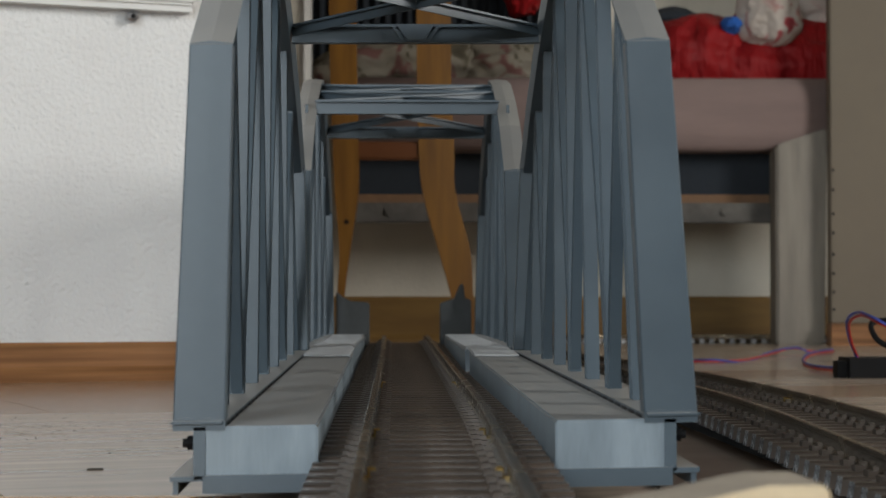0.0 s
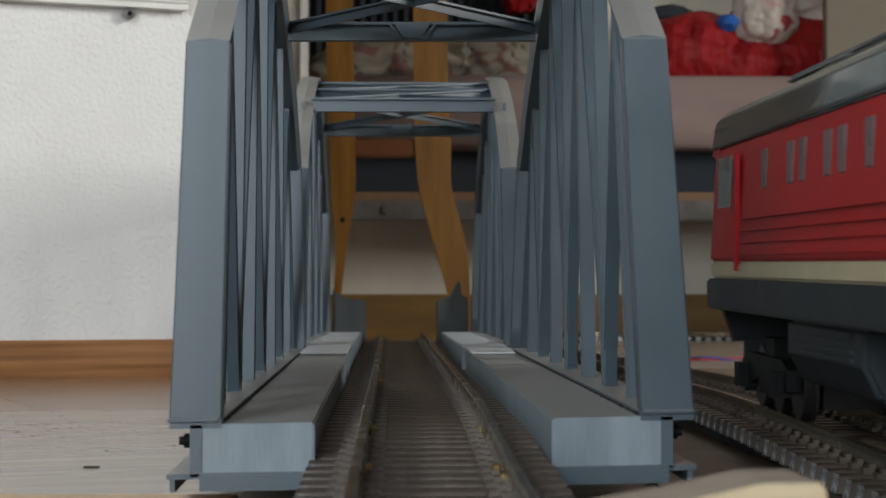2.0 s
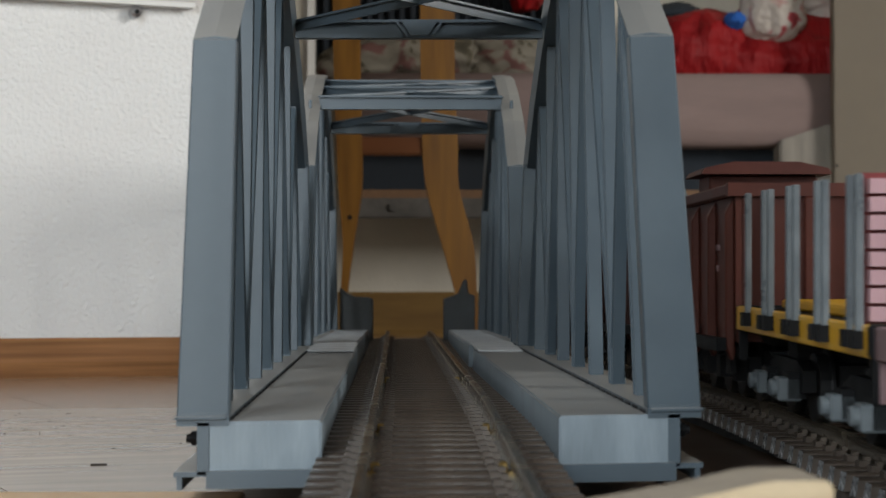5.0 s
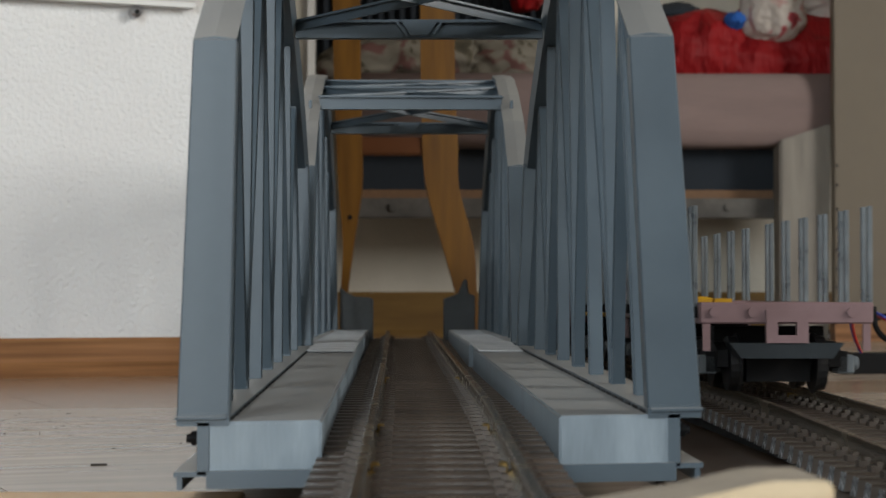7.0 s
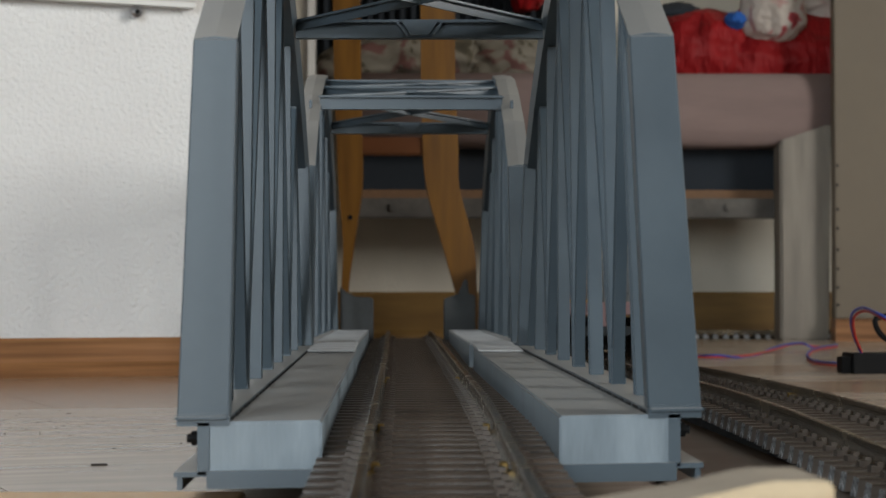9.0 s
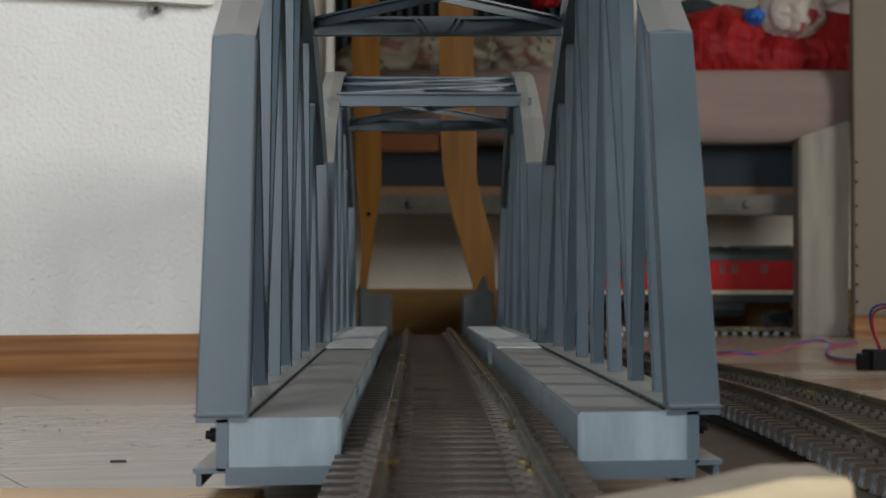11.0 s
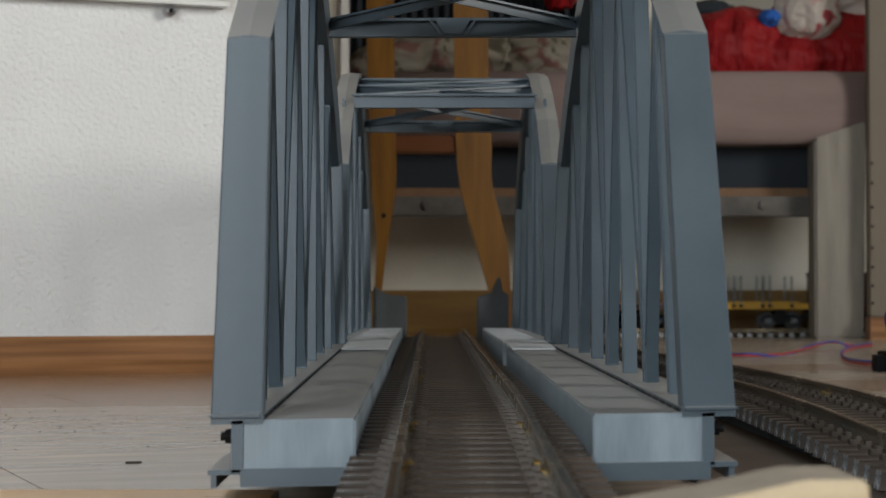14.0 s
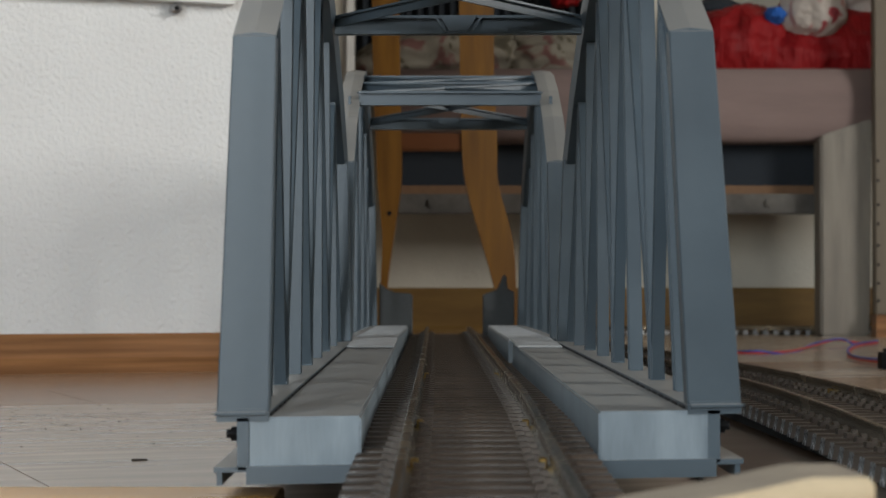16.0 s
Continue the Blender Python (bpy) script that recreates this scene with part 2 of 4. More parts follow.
def thing(name, label, category, at=None, group="", kind=""):
    ob = new(name)
    ob.empty_display_size = 0.02
    if at is not None:
        ob.matrix_basis = at
    return tagged(ob, label, category, group, kind)


def lump(bm, c, size, seed, rough=0.18, sub=4, freq=3.0):
    r = bmesh.ops.create_icosphere(bm, subdivisions=sub, radius=1.0)["verts"]
    for v in r:
        d = 1 + rough * noise.fractal(v.co * freq * 0.5 + Vector((seed * 7.1, seed, 0)), 0.8, 2.2, 4)
        p = v.co * d
        v.co = Vector(c) + Vector((p.x * size[0], p.y * size[1], p.z * size[2]))


# ---- the room ----
fl = tagged(part("floor", (lambda b: (box(b, -2, 3.6, -2.15, 4.02, -0.05, -0.0015), b)[1])(B()), DARK), kind="structure",
            label="room floor of pale laminate planks")

def wall(name, x0, x1, y0, y1, z0, z1, material, label):
    b = B()
    box(b, x0, x1, y0, y1, z0, z1)
    return tagged(part(name, b, material), label, kind="structure")


TURN = 21.0                                  # the near wall stands askew to the bridges
NEARWALL = pose(-0.217, 1.90, 0, 0, 0, TURN)
nw = wall("wall_beside_bridge", -2.0, 0.105, 0.0, 0.16, 0, 2.5, WALLP, "white rough-plastered wall beside the bridge")
nw.matrix_basis = NEARWALL
NY = 3.83                                    # the wall behind the bed
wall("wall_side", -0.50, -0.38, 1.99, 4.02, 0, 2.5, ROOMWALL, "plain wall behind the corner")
wall("wall_north", -0.38, 3.6, NY, NY + 0.15, 0, 2.5, FARWALL, "white plastered wall behind the bed")
wall("wall_west", -2.15, -2.0, -2.15, 2.0, 0, 2.5, ROOMWALL, "plain dark room wall out of view")
wall("wall_south_low", -2.15, 3.75, -2.3, -2.15, 0, 0.08, ROOMWALL, "low sill wall below the garden window")
wall("wall_south_high", -2.15, 3.75, -2.3, -2.15, 2.02, 2.5, ROOMWALL, "wall above the garden window")
wall("wall_south_west", -2.15, -1.9, -2.3, -2.15, 0.08, 2.02, ROOMWALL, "wall beside the garden window")
wall("wall_south_east", 0.2, 3.75, -2.3, -2.15, 0.08, 2.02, ROOMWALL, "wall beside the garden window")
wall("wall_east_low", 3.6, 3.75, -2.15, 4.17, 0, 0.75, ROOMWALL, "wall below the side window")
wall("wall_east_high", 3.6, 3.75, -2.15, 4.17, 2.1, 2.5, ROOMWALL, "wall above the side window")
wall("wall_east_north", 3.6, 3.75, 0.2, 4.17, 0.75, 2.1, ROOMWALL, "wall beside the side window")
wall("wall_east_south", 3.6, 3.75, -2.15, -1.1, 0.75, 2.1, ROOMWALL, "wall beside the side window")
wall("ceiling", -2.15, 3.75, -2.3, 4.17, 2.5, 2.6, ROOMWALL, "plain plastered ceiling")


def skirting(name, x0, x1, y, h, d, material=SKIRT):
    b = B()
    prism(b, [(y, 0.0), (y, h), (y - d * 0.45, h), (y - d * 0.62, h - 0.006), (y - d * 0.7, 0.014), (y - d, 0.007), (y - d, 0.0)], x0, x1, "x")
    return tagged(part(name, b, material), "brown wooden skirting board along the wall", kind="structure")


skirting("baseboard", -2.0, 0.105, 0.0, 0.0365, 0.014).matrix_basis = NEARWALL
skirting("baseboard_far", -0.37, 3.6, NY, EYE + 14 * NY / F, 0.014, SKIRTFAR)

# white panel low on the wall, with its fixing screw
pn = thing("wall_panel", "white painted panel fixed on the plastered wall", "panel", NEARWALL)
b = B()
box(b, -0.95, 0.0175, -0.022, 0, 0.3575, 0.75)
bevel(b, 0.003, 2)
part("board", b, WHITE, pn)
b = B()
box(b, -0.95, 0.0145, -0.016, -0.001, 0.3515, 0.3575)
part("lower_lip", b, WHITE, pn)
b = B()
cyl(b, (-0.0415, -0.007, 0.3450), 0.0054, 0.013, "y", 18)
bevel(b, 0.0012, 2)
sc = part("screw", b, STEEL, pn, "round steel fixing screw", True)
b = B()
cyl(b, (-0.0415, -0.0142, 0.3450), 0.0024, 0.003, "y", 6)
part("socket", b, DARK, sc)

# ---- bed ----
BY = 3.50
def K(px, d):
    return (px - 704) * d / F
def Z(py, d):
    return EYE + (539 - py) * d / F


b = B()
box(b, K(529, 3.4), K(550, 3.4), 3.40, 3.44, 0, 2.0)
box(b, K(537, 3.4), K(541, 3.4), 3.392, 3.4, 0, 2.0)
tagged(part("door_frame", b, WHITE), "cream painted door frame upright", kind="structure")
b = B()
front = [(K(553 + k * 4, 3.795), 3.795 + 0.010 * math.sin(k * 1.3)) for k in range(105)]
prof = front + [(x, y + 0.004) for x, y in front[::-1]]
lo = [b.verts.new((x, y, 0.53)) for x, y in prof]
hi = [b.verts.new((x, y, 1.5)) for x, y in prof]
for k in range(len(prof)):
    q = (k + 1) % len(prof)
    b.faces.new((lo[k], lo[q], hi[q], hi[k]))
tagged(part("curtain", b, NAVY, None, "", True), "dark cloth hanging in folds behind the chair", "curtain")

bed = thing("bed", "wooden bed with a mauve sheeted mattress", "bed", pose(0, 0, 0))
b = B()
nx, nz = 60, 12
x0, x1, z0, z1 = -0.10, K(1478, BY), Z(264, BY), Z(133, BY)
prof = []
for i in range(13):
    a = math.pi * i / 12
    prof.append((BY + 0.03 - 0.03 * math.sin(a) * (1 if 0 < i < 12 else 0), z0 + (z1 - z0) * (0.5 - 0.5 * math.cos(a))))
prof += [(BY + 0.32, z1), (BY + 0.32, z0)]
prism(b, prof, x0, x1, "x")
part("mattress", b, SHEET, bed, "mattress in a mauve fitted sheet", True)
b = B()
box(b, x0, x1 - 0.02, BY + 0.10, BY + 0.13, Z(345, BY + 0.1), Z(250, BY + 0.1))
part("dark_cover", b, NAVY, bed, "dark blue cloth below the mattress")
b = B()
box(b, x0, x1 - 0.02, BY + 0.095, BY + 0.099, Z(362, BY + 0.095), Z(344, BY + 0.095))
part("slat", b, BROWNW, bed, "brown wooden slat")
b = B()
box(b, x0, x1 - 0.02, BY + 0.05, BY + 0.09, Z(394, BY + 0.06), Z(359, BY + 0.06))
bevel(b, 0.003, 2)
rl = part("side_rail", b, SLATW, bed, "worn grey bed rail with bolts")
for px in (1287, 1000, 690):
    b = B()
    cyl(b, (K(px, BY + 0.045), BY + 0.047, Z(375, BY + 0.06)), 0.008, 0.008, "y", 14)
    part("bolt", b, SLATW, rl)
b = B()
prism(b, [(K(1376, BY), 0), (K(1462, BY), 0), (K(1468, BY), Z(225, BY)), (K(1376, BY), Z(256, BY))], BY - 0.005, BY + 0.06)
bevel(b, 0.004, 2)
part("leg", b, BEDW, bed, "whitewashed wooden bed leg")
# tall beige side panel on a brown plinth, drilled for shelf pins
cab = thing("shelf_unit", "tall beige shelf side with a row of pin holes", "shelf")
PY = 3.455
b = B()
box(b, K(1474, PY), K(1640, PY), PY, PY + 0.03, Z(572, PY), 1.6)
bevel(b, 0.002, 2)
pb = part("side_panel", b, PANELW, cab)
b = B()
box(b, K(1472, PY), K(1640, PY), PY - 0.012, PY + 0.03, 0, Z(572, PY) - 0.0005)
part("plinth", b, SKIRT, cab, "brown wooden plinth")
for py in (378, 412, 450, 484, 517, 548, 300, 335):
    b = B()
    cyl(b, (K(1478.5, PY), PY - 0.0006, Z(py, PY)), 0.0026, 0.0016, "y", 12)
    part("pin_hole", b, DARK, pb)

# bedding
def bedding(name, label, c, size, seed, material, rough=0.25, freq=3.0, cat="bedding"):
    b = B()
    lump(b, (0, 0, 0), size, seed, rough, 5, freq)
    ob = part(name, b, material, None, "", True, pose(*c))
    return tagged(ob, label, cat)


MT = Z(133, BY)
bedding("duvet", "shiny red quilted duvet heaped on the bed", (K(1385, BY + 0.2), BY + 0.19, MT + 0.030), (0.29, 0.12, 0.100), 3, REDCL, 0.13, 3.0)
bedding("duvet", "shiny red quilted duvet heaped on the bed", (K(1232, BY + 0.2), BY + 0.18, MT + 0.045), (0.115, 0.12, 0.090), 5, REDCL, 0.12, 3.0)
bedding("pillow", "rose-patterned white pillow on the red duvet", (K(1352, BY + 0.16), BY + 0.10, MT + 0.115), (0.058, 0.06, 0.060), 8, ROSE, 0.2, 2.2, "pillow")
bedding("pillow", "rose-patterned white pillow leaning behind the duvet", (K(1440, BY + 0.3), BY + 0.22, MT + 0.165), (0.12, 0.08, 0.065), 11, ROSE, 0.2, 2.2, "pillow")
bedding("blanket", "white floral blanket folded on the mattress", (K(720, BY + 0.3), BY + 0.17, MT + 0.024), (0.19, 0.12, 0.07), 13, LEAFY, 0.2, 2.5)
bedding("blanket", "white floral blanket folded on the mattress", (K(900, BY + 0.3), BY + 0.17, MT + 0.022), (0.155, 0.12, 0.072), 17, LEAFY, 0.2, 2.5)
bedding("cloth", "bright blue cloth tucked between duvet and pillow", (K(1287, BY + 0.16), BY + 0.09, MT + 0.104), (0.020, 0.03, 0.016), 19, BLUECL, 0.3, 3, "cloth")
bedding("cushion", "dark cushion at the head of the duvet", (K(1185, BY + 0.3), BY + 0.24, MT + 0.130), (0.06, 0.06, 0.026), 23, NAVY, 0.2, 3, "cushion")
bedding("cushion", "dark navy cushion lying on the floral blanket", (K(640, BY + 0.2), BY + 0.2, MT + 0.066), (0.035, 0.05, 0.02), 29, NAVY, 0.2, 3, "cushion")
bedding("blanket", "red-flowered blanket heaped at the far side", (K(925, BY + 0.24), BY + 0.24, MT + 0.185), (0.035, 0.06, 0.05), 31, REDCL, 0.2, 3)

# ---- bentwood chair before the bed ----
CY = 2.9
ch = thing("bentwood_chair", "lacquered bent pine armchair frame before the bed", "chair")


def ribbon(pts, w, d):
    """A flat bent board: (x left, x right, z) rows, thickness d along y."""
    b = B()
    rows = []
    for xl, xr, z in pts:
        rows.append([b.verts.new(p) for p in ((xl, CY, z), (xr, CY, z), (xr, CY + d, z), (xl, CY + d, z))])
    for r0, r1 in zip(rows, rows[1:]):
        for k in range(4):
            b.faces.new((r0[k], r0[(k + 1) % 4], r1[(k + 1) % 4], r1[k]))
    b.faces.new(rows[0][::-1])
    b.faces.new(rows[-1])
    return b


def board_rows(rows):
    sm = smooth_path([(K(a, CY), K(c, CY), Z(y, CY)) for a, c, y in rows], 6)
    return [tuple(p) for p in sm]


part("leg", ribbon(board_rows([(596, 606, 600), (597, 610, 520), (600, 620, 440), (592, 634, 340), (588, 634, 250), (584, 632, 150), (582, 630, 20), (580, 630, -200)]), 0, 0.03), PINE, ch)
part("leg", ribbon(board_rows([(812, 842, 600), (800, 838, 530), (775, 832, 440), (748, 806, 340), (741, 804, 260), (738, 799, 150), (737, 798, 20), (737, 798, -200)]), 0, 0.03), PINE, ch)
b = B()
box(b, K(630, CY), K(745, CY), CY + 0.004, CY + 0.024, Z(282, CY), Z(250, CY))
bevel(b, 0.003, 2)
part("crossbar", b, CROSS, ch, "reddish brown cross rail")
b = B()
cyl(b, (K(613, CY), CY - 0.0005, Z(393, CY)), 0.0035, 0.002, "y", 12)
part("knot", b, DARK, ch, "dark knot hole")

# ---- bridges ----
def sweep(b, a, c, prof, up):
    """A closed section of (across, along up) swept straight from a to c."""
    a, c = Vector(a), Vector(c)
    ax = (c - a).normalized()
    u = Vector(up)
    u = (u - ax * u.dot(ax)).normalized()
    w = ax.cross(u)
    r0 = [b.verts.new(a + w * p + u * q) for p, q in prof]
    r1 = [b.verts.new(c + w * p + u * q) for p, q in prof]
    n = len(prof)
    for k in range(n):
        b.faces.new((r0[k], r0[(k + 1) % n], r1[(k + 1) % n], r1[k]))
    b.faces.new(r0[::-1])
    b.faces.new(r1)


def hbeam(b, a, c, w, d, up, t=0.0012):
    """An H section: two flanges of width w, a web between, depth d along up."""
    h, k, q = w / 2, d / 2, t / 2
    sweep(b, a, c, [(-h, -k), (h, -k), (h, -k + t), (q, -k + t), (q, k - t), (h, k - t), (h, k), (-h, k), (-h, k - t), (-q, k - t), (-q, -k + t), (-h, -k + t)], up)


def tbeam(b, a, c, w, d, up, t=0.0012):
    """A T section: one flange of width w at the side away from up, a web of depth d."""
    h, k, q = w / 2, d / 2, t / 2
    sweep(b, a, c, [(-h, -k), (h, -k), (h, -k + t), (q, -k + t), (q, k), (-q, k), (-q, -k + t), (-h, -k + t)], up)


SPAN = 0.644
ARCH = tuple((u * SPAN, h) for u, h in ((0.0, 0.083), (0.125, 0.120), (0.25, 0.147), (0.375, 0.168), (0.5, 0.180),
                                        (0.625, 0.168), (0.75, 0.147), (0.875, 0.120), (1.0, 0.083)))


def settle(br, corners):
    """Lets a straight bridge sag and twist on its uneven supports: (dx, dz) of the near left, near right, far left and far right, foot and top."""
    done = set()
    for ob in br.children_recursive:
        if ob.data.name in done:
            continue
        done.add(ob.data.name)
        for v in ob.data.vertices:
            u = min(max(v.co.y / SPAN, 0.0), 1.0)
            w = min(max((v.co.x + 0.0657) / 0.1564, -0.1), 1.1)
            h = min(max((v.co.z - EYE + 0.0435) / 0.1265, 0.0), 1.0)
            dx = dz = 0.0
            for (end, side, top), (mx, mz) in zip(((0, 0, 0), (0, 0, 1), (0, 1, 0), (0, 1, 1), (1, 0, 0), (1, 0, 1), (1, 1, 0), (1, 1, 1)), corners):
                k = (u if end else 1 - u) * (w if side else 1 - w) * (h if top else 1 - h)
                dx, dz = dx + k * mx, dz + k * mz
            v.co.x += dx
            v.co.z += dz


def bridge(y0, label, deck_mat, ribbed, corners):
    br = thing("truss_bridge", label, "bridge", pose(0, y0, 0), "model bridges in a row")
    for side in (-1, 1):
        zb = EYE - 0.0435
        xi, xo = (-0.0570, -0.0743) if side < 0 else (0.0818, 0.0996)
        xc, hw = (xi + xo) / 2, abs(xo - xi) / 2
        zt0 = EYE + 0.083

        # end posts, box section tapering slightly
        for ye in (0.0, SPAN):
            b = B()
            s = 1 if ye == 0 else -1
            w2 = hw * 0.9
            ya, yb = ye, ye + s * 0.010
            plan = lambda m, w: [(m - w, ya), (m, ya - s * 0.00005), (m + w, ya), (m + w, yb), (m - w, yb)]
            lo = [b.verts.new((x, y, zb)) for x, y in plan(xc, hw)]
            hi = [b.verts.new((x, y, zt0)) for x, y in plan(xc, w2)]
            for k in range(5):
                b.faces.new((lo[k], lo[(k + 1) % 5], hi[(k + 1) % 5], hi[k]))
            b.faces.new(lo[::-1])
            b.faces.new(hi)
            bevel(b, 0.0005)
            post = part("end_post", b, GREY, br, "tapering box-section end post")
            b = B()
            box(b, xc - hw * 1.01 - 0.0006 * (side < 0), xc + hw * 1.01 + 0.0006 * (side > 0), min(ya - s * 0.0014, ya + s * 0.009), max(ya - s * 0.0014, ya + s * 0.009), zb - 0.0018, zb + 0.0012)
            bevel(b, 0.0011, 3)
            part("foot", b, GREY, post)
            b = B()
            xw = xc - side * hw * 0.02
            box(b, xw - 0.0020, xw + 0.0020, min(ya, ya + s * 0.004), max(ya, ya + s * 0.004), EYE - 0.0625, zb - 0.0016)
            part("web_plate", b, GREY, post)
            b = B()
            cyl(b, (xw + side * 0.0033, ya + s * 0.008, EYE - 0.051), 0.0027, 0.0026, "x", 6)
            part("bolt", b, DARK, post, "small black hexagon bolt")
            b = B()
            cyl(b, (xw + side * 0.0052, ya + s * 0.008, EYE - 0.051), 0.0015, 0.002, "x", 12)
            part("nut", b, DARK, post)
        # top chord, a box in straight lengths
        for tc_k, ((ya, ha), (yb, hb)) in enumerate(zip(ARCH, ARCH[1:])):
            b = B()
            w2 = hw * 0.9
            y_, yy_ = max(ya, 0.0008), min(yb, SPAN - 0.0008)
            ends = []
            for yk, hk in ((y_, ha), (yy_, hb)):
                ends.append([b.verts.new((xc + u, yk, EYE + hk + v)) for u, v in ((-w2 * 0.72, -0.008), (w2 * 0.72, -0.008), (w2, 0), (0, 0.0009), (-w2, 0))])
            for k in range(5):
                b.faces.new((ends[0][k], ends[0][(k + 1) % 5], ends[1][(k + 1) % 5], ends[1][k]))
            b.faces.new(ends[0][::-1])
            b.faces.new(ends[1])
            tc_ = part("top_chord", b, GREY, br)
            if tc_k in (1, 6):
                b = B()
                box(b, xc - 0.0012, xc + 0.0012, ya + 0.036, ya + 0.039, EYE + (ha + hb) / 2 - 0.001, EYE + (ha + hb) / 2 + 0.0055)
                bevel(b, 0.0003)
                part("tab", b, GREY, tc_)
        # verticals and diagonals
        for i, (ya, ha) in enumerate(ARCH):
            if 0 < i < 8:
                b = B()
                hbeam(b, (xc, ya, zb), (xc, ya, EYE + ha - 0.007), 0.0060, 0.0092, (0, 1, 0))
                part("vertical", b, GREY, br)
            if i < 8:
                yb, hb = ARCH[i + 1]
                b = B()
                if i < 4:
                    p, q = (xc, ya + 0.012 * (i == 0), zb), (xc, yb, EYE + hb - 0.008)
                    if i % 2:
                        p, q = (xc, yb, zb), (xc, ya, EYE + ha - 0.008)
                else:
                    p, q = (xc, yb - 0.012 * (i == 7), zb), (xc, ya, EYE + ha - 0.008)
                    if i % 2 == 0:
                        p, q = (xc, ya, zb), (xc, yb, EYE + hb - 0.008)
                hbeam(b, p, q, 0.0048, 0.0080, (0, 1, 0))
                part("diagonal", b, GREY, br)
        # lower chord: plate with slots, flange and web
        b = B()
        box(b, xc - hw, xc + hw, 0.0, SPAN, zb - 0.0030, zb)
        lc = part("lower_chord", b, GREY, br)
        xe = xi
        for k in range(32):
            b = B()
            box(b, xe - 0.0004, xe + 0.0004, 0.006 + k * 0.02, 0.020 + k * 0.02, zb - 0.0017, zb - 0.0007)
            part("slot", b, DARK, lc)
        b = B()
        xw = xc
        box(b, xw - 0.0015, xw + 0.0015, 0.004, SPAN - 0.004, EYE - 0.0625, zb - 0.003)
        part("girder_web", b, GREY, br)
        b = B()
        box(b, min(xw - side * 0.004, xw + side * 0.0095), max(xw - side * 0.004, xw + side * 0.0095), 0.0, SPAN, EYE - 0.0632, EYE - 0.0615)
        box(b, xw + side * 0.0068, xw + side * 0.0086, 0.001, SPAN - 0.001, EYE - 0.0675, EYE - 0.0632)
        part("girder_flange", b, GREY, br)
        # deck block beside the track
        bi, bo = (-0.0264, -0.0640) if side < 0 else (0.0523, 0.0908)
        b = B()
        lo_, hi_ = min(bi, bo), max(bi, bo)
        prism(b, [(lo_, EYE - 0.0672), (hi_, EYE - 0.0672), (hi_, EYE - 0.0452), (lo_, EYE - 0.0452)], 0.0004, SPAN)
        bevel(b, 0.0007, 2)
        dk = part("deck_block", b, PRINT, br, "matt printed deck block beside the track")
        b = B()
        box(b, lo_ - 0.0003, hi_ + 0.0003, -0.0012, 0.0016, EYE - 0.0672, EYE - 0.0612)
        part("base_strip", b, GREY, dk)
        for k in range(32 if ribbed else 0):
            b = B()
            box(b, lo_ + 0.0008, hi_ - 0.0008, 0.004 + k * 0.02, 0.0212 + k * 0.02, EYE - 0.0453, EYE - 0.0440 + 0.0003 * (k * 5 % 3))
            part("plate", b, deck_mat, dk)
    # cross beams and wind bracing between the chords
    xl, xr = -0.0657, 0.0907
    xm = (xl + xr) / 2
    xl, xr = xl + 0.0070, xr - 0.0070
    beams = tuple((u * SPAN, h, e) for u, h, e in ((0.205, 0.1385, False), (0.333, 0.1540, False), (0.447, 0.1670, False), (0.58, 0.1650, False), (0.717, 0.1475, True)))
    for y, h, end in beams:
        zc = EYE + h
        b = B()
        hbeam(b, (xl, y, zc), (xr, y, zc), 0.008, 0.0104, (0, 0, 1), 0.0016)
        cb = part("cross_beam", b, GREY, br)
        if end:
            b = B()
            prism(b, [(xm - 0.0105, zc + 0.0050), (xm + 0.0105, zc + 0.0050), (xm + 0.0095, zc + 0.0028), (xm + 0.0052, zc - 0.0040), (xm - 0.0052, zc - 0.0040), (xm - 0.0095, zc + 0.0028)], y - 0.0056, y - 0.0042)
            part("gusset", b, GREY, cb)
            for sx in (-1, 1):
                b = B()
                bar(b, (xm + sx * 0.0135, y - 0.0046, zc + 0.0045), (xm + sx * 0.0072, y - 0.0046, zc - 0.0040), 0.0013, 0.0013)
                part("gusset_rib", b, GREY, cb)
    for (ya, ha, _), (yb, hb, _) in zip(beams, beams[1:]):
        for sx in (1, -1):
            b = B()
            p = (xl if sx > 0 else xr, ya, EYE + ha + 0.002)
            q = (xr if sx > 0 else xl, yb, EYE + hb + 0.002)
            tbeam(b, p, q, 0.006, 0.006, (0, 0, -1))
            part("wind_brace", b, GREY, br)
        b = B()
        bar(b, (xm, (ya + yb) / 2 - 0.006, EYE + (ha + hb) / 2 + 0.004), (xm, (ya + yb) / 2 + 0.006, EYE + (ha + hb) / 2 + 0.004), 0.010, 0.0012)
        part("gusset", b, GREY, br)
    settle(br, corners)
    return br


bridge(0.656, "grey plastic bowstring truss model railway bridge", PRINT, False,
       ((0.0, 0.00475), (0.0037, 0.00375), (0.0, 0.00735), (-0.0074, 0.00535), (-0.0013, 0.0138), (-0.0030, 0.0061), (-0.0064, 0.0138), (-0.0025, 0.0061)))
bridge(1.336, "grey plastic bowstring truss bridge behind the first", PALE, True,
       ((-0.0025, 0.0149), (-0.0001, 0.0078), (-0.0081, 0.0149), (-0.0114, 0.0078), (-0.0064, 0.0135), (-0.0077, 0.0090), (-0.0054, 0.0135), (-0.0023, 0.0090)))

